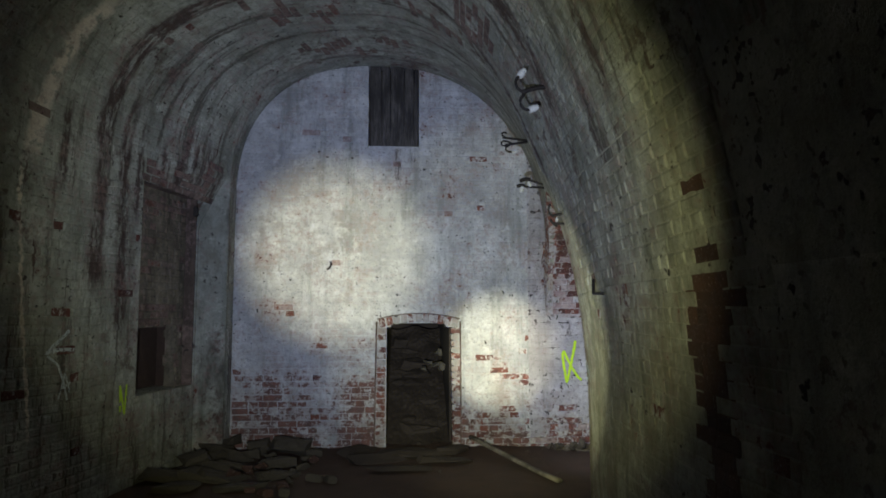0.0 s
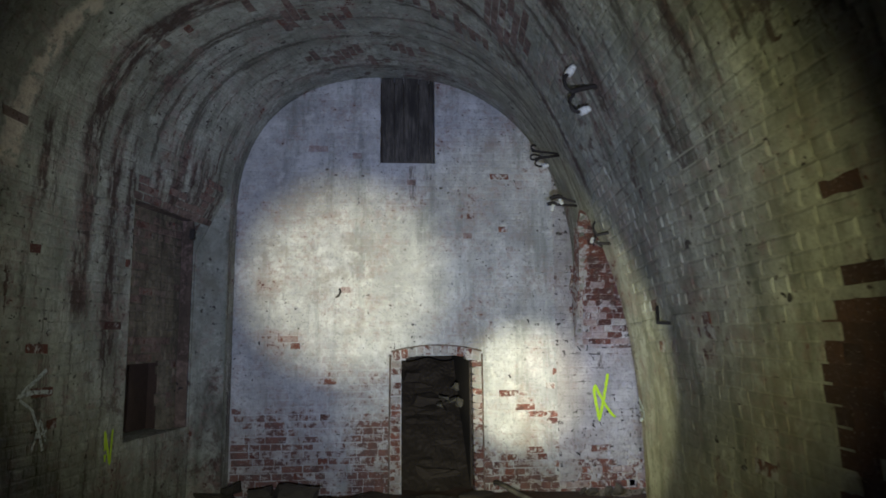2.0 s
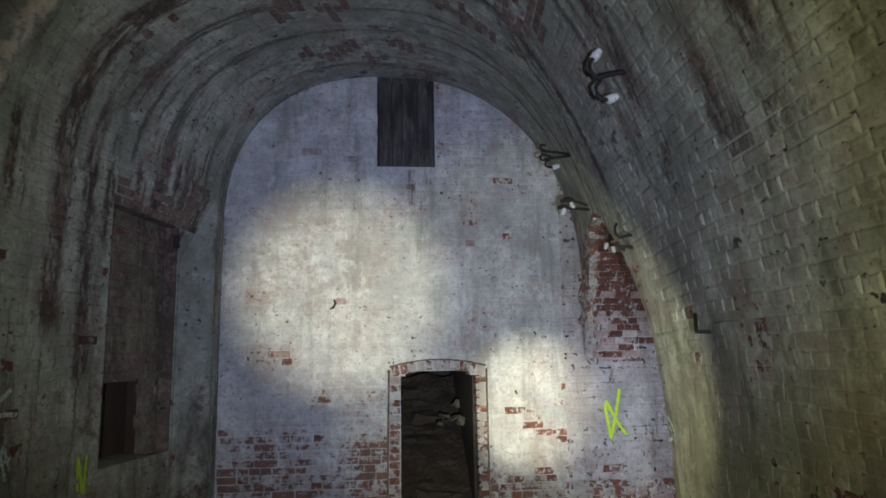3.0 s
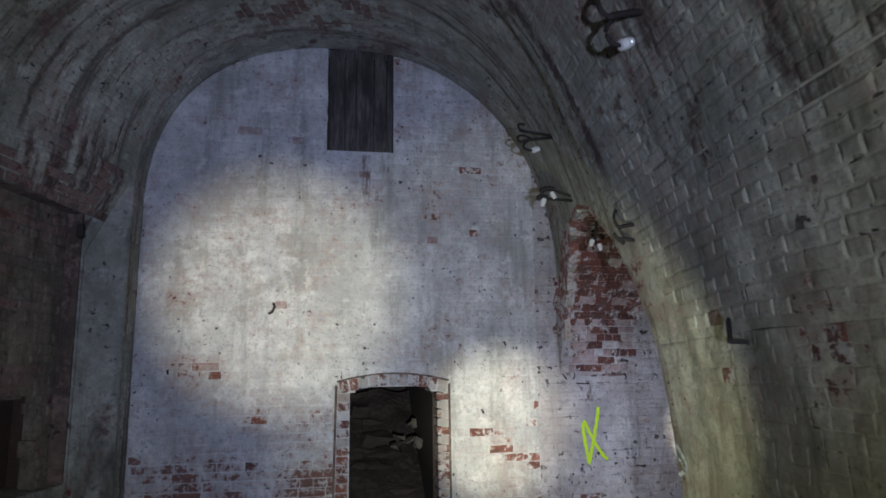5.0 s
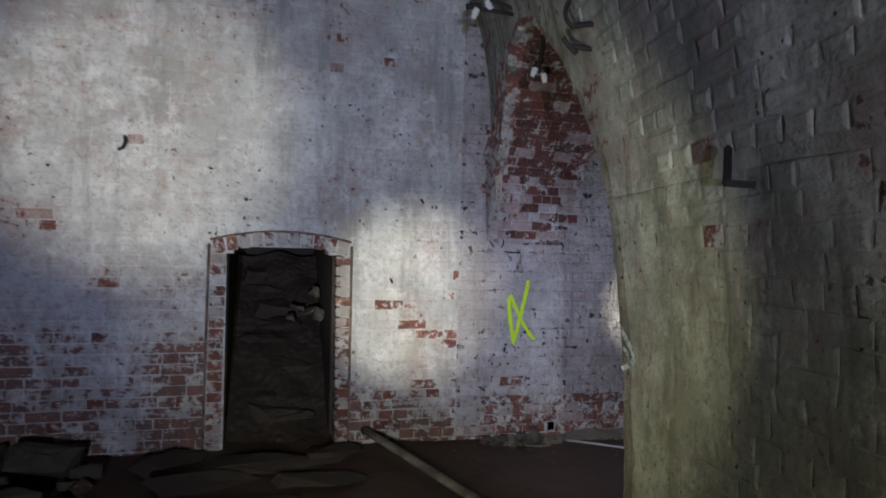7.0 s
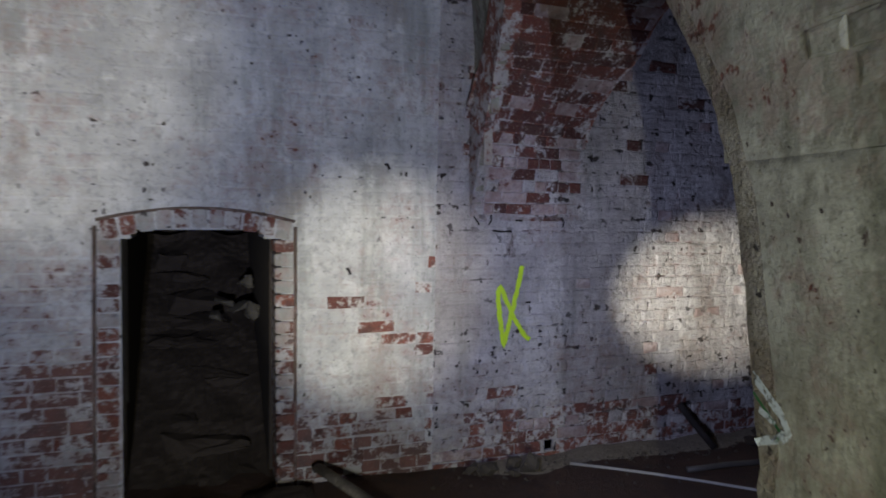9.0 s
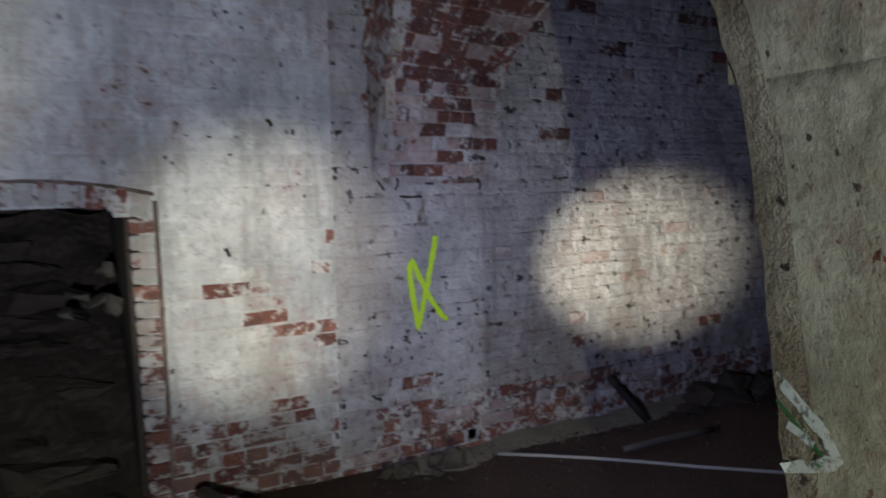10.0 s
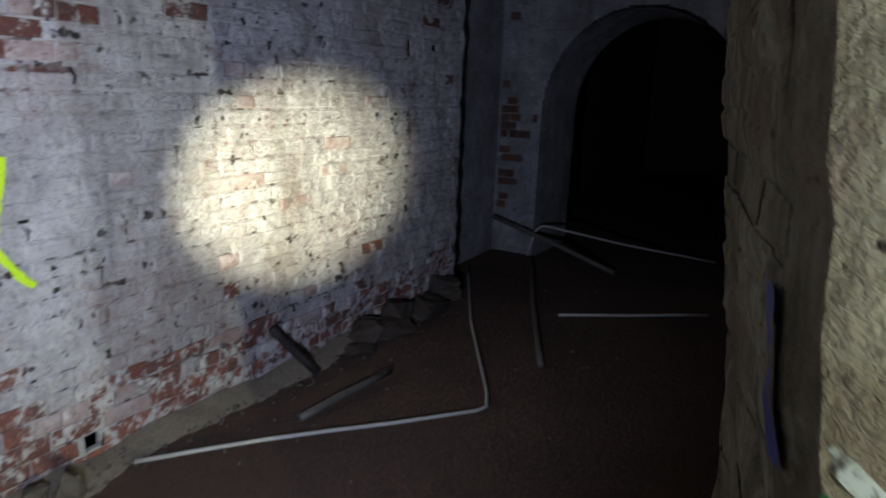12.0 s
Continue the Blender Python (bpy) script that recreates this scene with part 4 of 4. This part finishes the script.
for i in range(6):
    x, y = rng.uniform(-1.7, -0.6), rng.uniform(6.5, 7.1)
    bm = box(bmesh.new(), (0.11 + rng.random() * 0.06, 0.1, 0.07), pose(x, y, 0.025, rng.uniform(-10, 10), rng.uniform(-10, 10), rng.uniform(0, 180)), 0.012)
    tagged(part("loose_brick", bm, STONE if i % 2 else RAW), "loose broken brick on the mud", "brick", group="loose bricks")

# grit and pebbles, thickest at the foot of the end wall
verts, quads = [], []
for i in range(560):
    if i < 420:
        x, y = rng.uniform(1.8, 5.4), END - 0.03 - abs(rng.gauss(0, 0.13))
    else:
        x, y = rng.uniform(-2.2, 6.5), rng.uniform(5.6, 8.4)
    s = rng.uniform(0.004, 0.016) * (1.3 if i % 23 == 0 else 1)
    o, c = len(verts), Vector((x, y, floor_z(x, y) + s * 0.4))
    for dx, dy, dz in ((1, 0, 0), (0, 1, 0), (-1, 0, 0), (0, -1, 0), (0, 0, 0.8), (0, 0, -0.8)):
        verts.append(c + Vector((dx, dy, dz)) * s * rng.uniform(0.7, 1.3))
    for k in range(4):
        quads += [(o + k, o + (k + 1) % 4, o + 4), (o + (k + 1) % 4, o + k, o + 5)]
tagged(new("grit", mesh_of("grit", verts, quads, [STONE])), "crumbled mortar and grit at the foot of the wall", "grit", kind="stuff")


# bank of crumbled mortar along the foot of the wall past the arch
us, vs = steps(1.95, 5.4, 0.03), steps(0, 1, 0.08)
verts = []
for x in us:
    reach = 0.20 + 0.10 * noise.noise(Vector((x * 2.3, 4, 0))) + 0.04 * noise.noise(Vector((x * 11, 1, 0)))
    for v in vs:
        y = END - 0.01 - reach * v
        rise = 0.032 * min(1.0, abs(x - 2.52) / 0.2) * (1 - v) ** 1.3 * (0.8 + 0.5 * noise.noise(Vector((x * 5, y * 9, 2)))) + 0.004 * (1 - v * v) * noise.noise(Vector((x * 32, y * 32, 0)))
        verts.append((x, y, floor_z(x, y) + rise + 0.004 - 0.012 * v ** 4))
w = len(vs)
quads = [(i * w + j, i * w + j + 1, (i + 1) * w + j + 1, (i + 1) * w + j) for i in range(len(us) - 1) for j in range(w - 1)]
tagged(new("mortar_bank", mesh_of("mortar_bank", verts, quads, [CRUMBS], smooth=True)), "sandy bank of crumbled pale mortar along the foot of the wall", "grit", kind="stuff")

# ---------- poles and pipes on the floor ----------
def rod(name, path, radius, material, label, category, flat=1.0, sides=8):
    pts = [Vector(p) for p in path]
    smooth = []
    for a, b in zip(pts, pts[1:]):
        n = max(2, int((b - a).length / 0.25))
        smooth += [a.lerp(b, k / n) for k in range(n)]
    smooth.append(pts[-1])
    for k, p in enumerate(smooth):
        p.z += 0.004 * noise.noise(Vector((k * 0.8, radius * 100, 0)))
    return tagged(part(name, tube(bmesh.new(), smooth, radius, sides, True, flat), material, smooth=True), label, category)


rod("plank", [(0.93, 8.42, 0.17), (1.15, 8.02, 0.10), (1.45, 7.3, 0.035), (1.62, 6.75, 0.03)], 0.042, POLE, "long pale timber batten propped on the rubble by the doorway", "timber", 0.5)
rod("pipe", [(2.58, 8.34, 0.03), (3.0, 8.02, 0.035), (3.45, 7.62, 0.035), (3.80, 7.33, 0.035), (3.87, 7.31, 0.035), (4.02, 7.38, 0.035), (5.0, 7.98, 0.03), (6.3, 8.68, 0.03)], 0.010, PIPE, "long thin pale pipe with a sharp bend on the mud", "pipe")
rod("stick", [(3.26, 8.02, 0.03), (3.55, 8.0, 0.035), (3.95, 7.96, 0.04)], 0.020, DARKPIPE, "short dark stick lying on the mud", "stick")
rod("iron_bar", [(3.54, 8.46, 0.31), (3.64, 8.42, 0.18), (3.74, 8.31, 0.02)], 0.016, IRON, "short dark iron bar leaning against the wall foot", "bar", 1.6)
rod("pole", [(7.02, 8.78, 0.38), (6.97, 8.12, 0.21), (6.92, 7.5, 0.03)], 0.024, DARKPIPE, "grey pole leaning in the corner", "pole")
rod("pipe", [(7.04, 8.40, 0.03), (7.05, 8.33, 0.30), (7.07, 8.28, 0.34), (7.11, 8.21, 0.335), (7.5, 7.59, 0.18), (7.96, 6.78, 0.03)], 0.012, PIPE, "thin pale bent pipe across the far arched way", "pipe")
rod("pipe", [(5.52, 7.52, 0.02), (5.85, 7.05, 0.02), (6.2, 6.58, 0.02)], 0.012, PIPE, "thin straight pipe lying on the mud", "pipe")
rod("stick", [(6.9, 8.3, 0.03), (5.6, 7.75, 0.02), (4.55, 7.28, 0.03)], 0.02, DARKPIPE, "long dark stick half sunk in the mud", "stick")
for i, (x, y, sx, sy, sz, rz) in enumerate(((4.32, 8.40, 0.34, 0.22, 0.16, 24), (4.52, 8.34, 0.42, 0.20, 0.13, -18), (4.72, 8.42, 0.36, 0.20, 0.20, 12), (5.05, 8.36, 0.50, 0.26, 0.14, 8), (4.15, 8.30, 0.26, 0.14, 0.07, 0), (5.45, 8.42, 0.34, 0.22, 0.18, -30))):
    bm = rock(bmesh.new(), (sx, sy, sz), pose(x, y, sz * 0.35, 5, 8, rz), 500 + i, 0.14, 20)
    tagged(part("debris", bm, PEAT), "dark clod of debris at the foot of the wall", "debris", group="debris at the wall foot")
for i, (x, y, s) in enumerate(((2.02, 8.36, 0.10), (2.14, 8.28, 0.08), (2.28, 8.33, 0.12), (1.9, 8.40, 0.07), (2.2, 8.42, 0.1))):
    bm = rock(bmesh.new(), (s * 1.5, s, s * 0.8), pose(x, y, s * 0.35 + 0.02, 10, 20 * i, 35 * i), 540 + i, 0.14, 16)
    tagged(part("stone", bm, STONE), "small crumbled stone at the foot of the wall", "stone", group="stones at the wall foot")


# ---------- ironwork on the vault ----------
def insulator(parent, m, size=1.0):
    rings = [(0.014, -0.016), (0.030, -0.014), (0.034, 0.006), (0.024, 0.012), (0.033, 0.022), (0.033, 0.038), (0.022, 0.045), (0.027, 0.052), (0.026, 0.068), (0.014, 0.078)]
    part("insulator", lathe(bmesh.new(), [(r * size, z * size) for r, z in rings], m), CERAMIC, parent, "white ribbed porcelain insulator")


def bracket(root, out, arms, pins, caps, label):
    """Ironwork let into the wall. Arms and pins are bent rods, each (radius, points), the points given as metres out from the wall and up;
    caps: where an insulator sits on a pin's end, the way it points, and its size."""
    top = tagged(new("insulator_bracket"), label, "bracket", group="insulator brackets")
    top.location = root
    out, up = Vector(out).normalized(), Vector((0, 0, 1))

    def at(a, b):
        return out * a + up * b

    for name, rods in (("arm", arms), ("pin", pins)):
        for radius, points in rods:
            path = [at(*p) for p in points]
            if len(path) > 2:
                # round off the bends
                path = [path[0]] + [q for a, b in zip(path, path[1:]) for q in (a.lerp(b, 0.3), a.lerp(b, 0.7))] + [path[-1]]
            part(name, tube(bmesh.new(), path, radius, 8), IRON, top, smooth=True)
    for place, way, size in caps:
        insulator(top, Matrix.Translation(at(*place)) @ at(*way).to_track_quat("Z", "Y").to_matrix().to_4x4(), size)
    return top


bracket((1.13, 4.95, 3.39), (-1, -0.1, 0), [(0.018, [(-0.06, 0.02), (0.10, -0.01), (0.19, -0.045)])],
        [(0.012, [(0.17, -0.04), (0.215, -0.03), (0.238, 0.02), (0.228, 0.06), (0.20, 0.085)]), (0.012, [(0.17, -0.06), (0.205, -0.10), (0.195, -0.15), (0.165, -0.18), (0.12, -0.175)])],
        [((0.20, 0.085), (-0.6, 0.8), 0.85), ((0.12, -0.175), (-0.9, 0.4), 0.85)], "rusty iron swan-neck bracket with two white porcelain insulators")
bracket((1.42, 7.10, 3.53), (-1, -0.05, 0), [(0.012, [(-0.05, 0.0), (0.28, 0.03)]), (0.013, [(-0.05, 0.0), (0.25, -0.05)])],
        [(0.010, [(0.24, 0.03), (0.285, 0.045), (0.29, 0.08), (0.255, 0.09), (0.235, 0.075)]), (0.010, [(0.18, -0.03), (0.26, 0.0), (0.30, -0.025), (0.29, -0.06), (0.24, -0.06)]),
         (0.011, [(0.21, -0.05), (0.255, -0.085), (0.235, -0.125), (0.17, -0.125)])], [((0.17, -0.125), (-1, 0.3), 0.75)], "rusty iron swan-neck bracket with a single porcelain insulator")
bracket((1.63, 7.27, 3.05), (-1, -0.05, 0), [(0.013, [(-0.05, 0.0), (0.30, 0.012)]), (0.012, [(-0.05, 0.02), (0.12, 0.07), (0.20, 0.09)])],
        [(0.022, [(0.16, 0.085), (0.21, 0.10), (0.275, 0.07)]), (0.018, [(0.22, 0.02), (0.26, 0.03), (0.31, 0.01)])], [((0.25, -0.005), (0.3, -0.9), 0.7), ((0.16, 0.02), (0.4, 0.8), 0.7)],
        "rusty iron bracket with two stub insulators over the arch")
bracket((1.50, 5.88, 2.56), (-1, 0.1, 0), [(0.012, [(-0.05, 0.01), (0.07, -0.005), (0.12, -0.02)])], [(0.010, [(0.10, -0.02), (0.14, 0.0), (0.15, 0.05), (0.13, 0.09)])], [], "bare rusty iron bracket beside the arch")
bracket((1.51, 5.97, 2.48), (-1, 0.1, 0), [(0.012, [(-0.05, 0.0), (0.10, 0.01)])], [(0.012, [(0.06, -0.02), (0.10, 0.01), (0.125, 0.045)])], [], "bare rusty iron bracket beside the arch")
bracket((1.81, 7.22, 2.97), (-1, 0, 0), [(0.014, [(-0.01, 0.03), (0.01, -0.15), (0.03, -0.27)])], [(0.010, [(0.02, -0.25), (0.06, -0.29), (0.04, -0.33)])], [((0.05, -0.26), (0.3, -0.8), 0.62), ((-0.01, -0.29), (-0.2, -1), 0.62)],
        "hanging iron bracket with white insulators under the arch")
angle = tagged(new("angle_bracket"), "dark iron angle bracket let into the pier wall", "bracket")
angle.location = (1.588, 4.97, 1.84)
part("upright", box(bmesh.new(), (0.024, 0.022, 0.115), pose(-0.105, 0.035, 0.045, 0, 0, 20), 0.007), IRON, angle)
part("foot", box(bmesh.new(), (0.15, 0.026, 0.02), pose(-0.045, 0.015, -0.012, 0, 3, -18), 0.005), IRON, angle)

hook = tagged(new("wall_hook"), "small rusty hook in the end wall", "hook")
hook.location = (-0.82, END, 2.28)
part("shank", tube(bmesh.new(), [(0, 0.02, 0.03), (0.01, -0.05, 0.03), (0.02, -0.07, 0.0), (0.0, -0.06, -0.05), (-0.03, -0.05, -0.06)], 0.012, 8), IRON, hook)
for x, z in ((1.12, 1.32), (1.35, 1.95), (0.92, 0.14), (-1.7, 1.72), (2.75, 2.05)):
    nail = tube(bmesh.new(), [(x, END + 0.02, z), (x, END - 0.035, z), (x + 0.01, END - 0.045, z - 0.03)], 0.009, 6)
    tagged(part("nail", nail, IRON), "rusty bent nail in the wall", "nail", group="nails")
tagged(part("iron_stub", box(bmesh.new(), (0.05, 0.12, 0.11), pose(left_x(8.0) + 0.02, 8.04, 2.86, 0, 0, 10), 0.01), IRON), "rusty iron stub at the edge of the niche", "bracket")


# ---------- paint marks ----------
def stroke(name, points, width, place, normal, material, label, parent=None, off=0.0125):
    """A sprayed line: a thin ribbon 3 mm proud of the face, with a ragged edge."""
    rng2 = random.Random(len(points) + int(width * 1000))
    pts = []
    for (a, b), (c, d) in zip(points, points[1:]):
        n = max(2, int(math.hypot(c - a, d - b) / 0.02))
        pts += [(a + (c - a) * k / n, b + (d - b) * k / n) for k in range(n)]
    pts.append(points[-1])
    verts, quads = [], []
    for i, (a, b) in enumerate(pts):
        p, q = pts[max(0, i - 1)], pts[min(len(pts) - 1, i + 1)]
        dx, dy = q[0] - p[0], q[1] - p[1]
        l = math.hypot(dx, dy) or 1
        h1, h2 = (width / 2 * rng2.uniform(0.75, 1.2) for _ in range(2))
        for s in (h1, -h2):
            v = place(a - dy / l * s, b + dx / l * s)
            verts.append(v + normal(a, b) * (off + 0.0003 * (i % 3)))
        if i:
            quads.append((2 * i - 2, 2 * i - 1, 2 * i + 1, 2 * i))
    me = mesh_of(name, verts, quads, [material])
    if parent is not None:
        return under(name, me, parent)
    return tagged(new(name, me), label, "graffiti")


def from_end(x, z):
    return Vector((0, -1, 0))


mark = tagged(new("graffiti_cross"), "lime green sprayed looped cross on the brick wall", "graffiti")
stroke("line", [(2.275, 1.325), (2.235, 1.13), (2.195, 0.95), (2.155, 0.80), (2.135, 0.92), (2.112, 1.08), (2.105, 1.15)], 0.034, on_end_wall, from_end, LIME, "", mark, 0.0195)
stroke("line", [(2.100, 1.14), (2.125, 1.20), (2.16, 1.11), (2.23, 0.98), (2.30, 0.87), (2.345, 0.83)], 0.030, on_end_wall, from_end, LIME, "", mark, 0.0195)


def on_left(y, z):
    return Vector((left_x(y), y, z))


def from_left(y, z):
    return Vector((1, -0.2, 0)).normalized()


arrow = tagged(new("graffiti_arrow"), "white sprayed arrow and letter on the side wall", "graffiti")
stroke("line", [(5.98, 1.54), (5.83, 1.44), (5.71, 1.36), (5.85, 1.385), (6.05, 1.375)], 0.032, on_left, from_left, CHALK, "", arrow)
stroke("line", [(5.73, 1.34), (5.86, 1.26), (5.93, 1.12), (5.99, 0.96)], 0.024, on_left, from_left, CHALK, "", arrow)
stroke("line", [(5.88, 0.98), (5.95, 1.18), (6.02, 1.02)], 0.022, on_left, from_left, CHALK, "", arrow)
stroke("line", [(5.9, 1.06), (6.02, 1.10)], 0.022, on_left, from_left, CHALK, "", arrow)
tick = tagged(new("graffiti_scribble"), "lime green sprayed scribble on the side wall", "graffiti")
stroke("line", [(6.72, 1.0), (6.73, 0.75)], 0.03, on_left, from_left, LIME, "", tick)
stroke("line", [(6.72, 0.98), (6.80, 0.72), (6.82, 1.0)], 0.03, on_left, from_left, LIME, "", tick)


def on_right(y, z):
    edge = interp(z, ARCH_Z[:11], ARCH_Y[:11])
    if y > edge - EASE:
        turn = math.asin(min(1.0, 1 - (edge - y) / EASE)) / (math.pi / 2)
        return Vector((right_x(edge, z) - 0.012 + 0.13 * turn, y, z))
    return Vector((right_x(y, z), y, z))


def from_right(y, z):
    return Vector((-1, 0, -0.1)).normalized()


chevron = tagged(new("graffiti_chevron"), "broad white sprayed arrowhead over green on the pier", "graffiti")
stroke("line", [(5.94, 1.285), (5.885, 1.245), (5.825, 1.20), (5.805, 1.165), (5.83, 1.14), (5.935, 1.095)], 0.026, on_right, from_right, CHALK, "", chevron, 0.011)
stroke("line", [(5.935, 1.205), (5.88, 1.185), (5.85, 1.175)], 0.018, on_right, from_right, CHALK, "", chevron, 0.011)
stroke("line", [(5.935, 1.235), (5.88, 1.195), (5.83, 1.155), (5.85, 1.125)], 0.009, on_right, from_right, GREEN, "", chevron, 0.0095)


def on_jamb(x, z):
    v = interp(z, ARCH_Z[:11], contour_run[:11])
    start = right_x(interp(v, contour_run, contour[:, 0]), z) - 0.01
    return soffit(1.1 * (FAR_FACE - x) / (FAR_FACE - start), v)


smear = stroke("paint_smear", [(1.785, 1.42), (1.783, 1.36), (1.772, 1.28), (1.768, 1.21)], 0.042, on_jamb, lambda x, z: Vector((-0.19, 0.98, 0)), BLUE, "dark blue paint smear on the jamb of the arch")


# open cracks and lost joints in the wall past the arch
for pts in ([(1.93, 1.72), (1.93, 1.64), (1.965, 1.59)], [(2.04, 1.69), (2.05, 1.62), (2.03, 1.59)], [(2.06, 1.555), (2.12, 1.548), (2.20, 1.55)], [(2.43, 1.69), (2.44, 1.64)], [(2.56, 1.645), (2.58, 1.61), (2.57, 1.58)], [(2.22, 1.62), (2.27, 1.62)], [(2.31, 1.08), (2.35, 1.08)]):
    crack = stroke("crack", pts, 0.013, on_end_wall, from_end, CRACK, "dark open crack between the bricks of the wall", off=0.0135)
    crack["category"] = "crack"
# rusty runs under the window and from the holes
for k, pts in enumerate(([(0.02, 3.77), (0.03, 3.62), (0.02, 3.45), (0.03, 3.36)], [(0.2, 3.76), (0.22, 3.66), (0.21, 3.6)], [(4.99, 1.82), (5.0, 1.6), (4.98, 1.25)], [(5.33, 1.84), (5.34, 1.55), (5.33, 1.3)], [(2.2, 1.54), (2.19, 1.45), (2.2, 1.38)])):
    run = stroke("rust_stain", pts, 0.09 if k == 0 else 0.06, on_end_wall, from_end, RUST, "brown rusty run down the whitewashed wall", off=0.011)
    run["category"] = "stain"
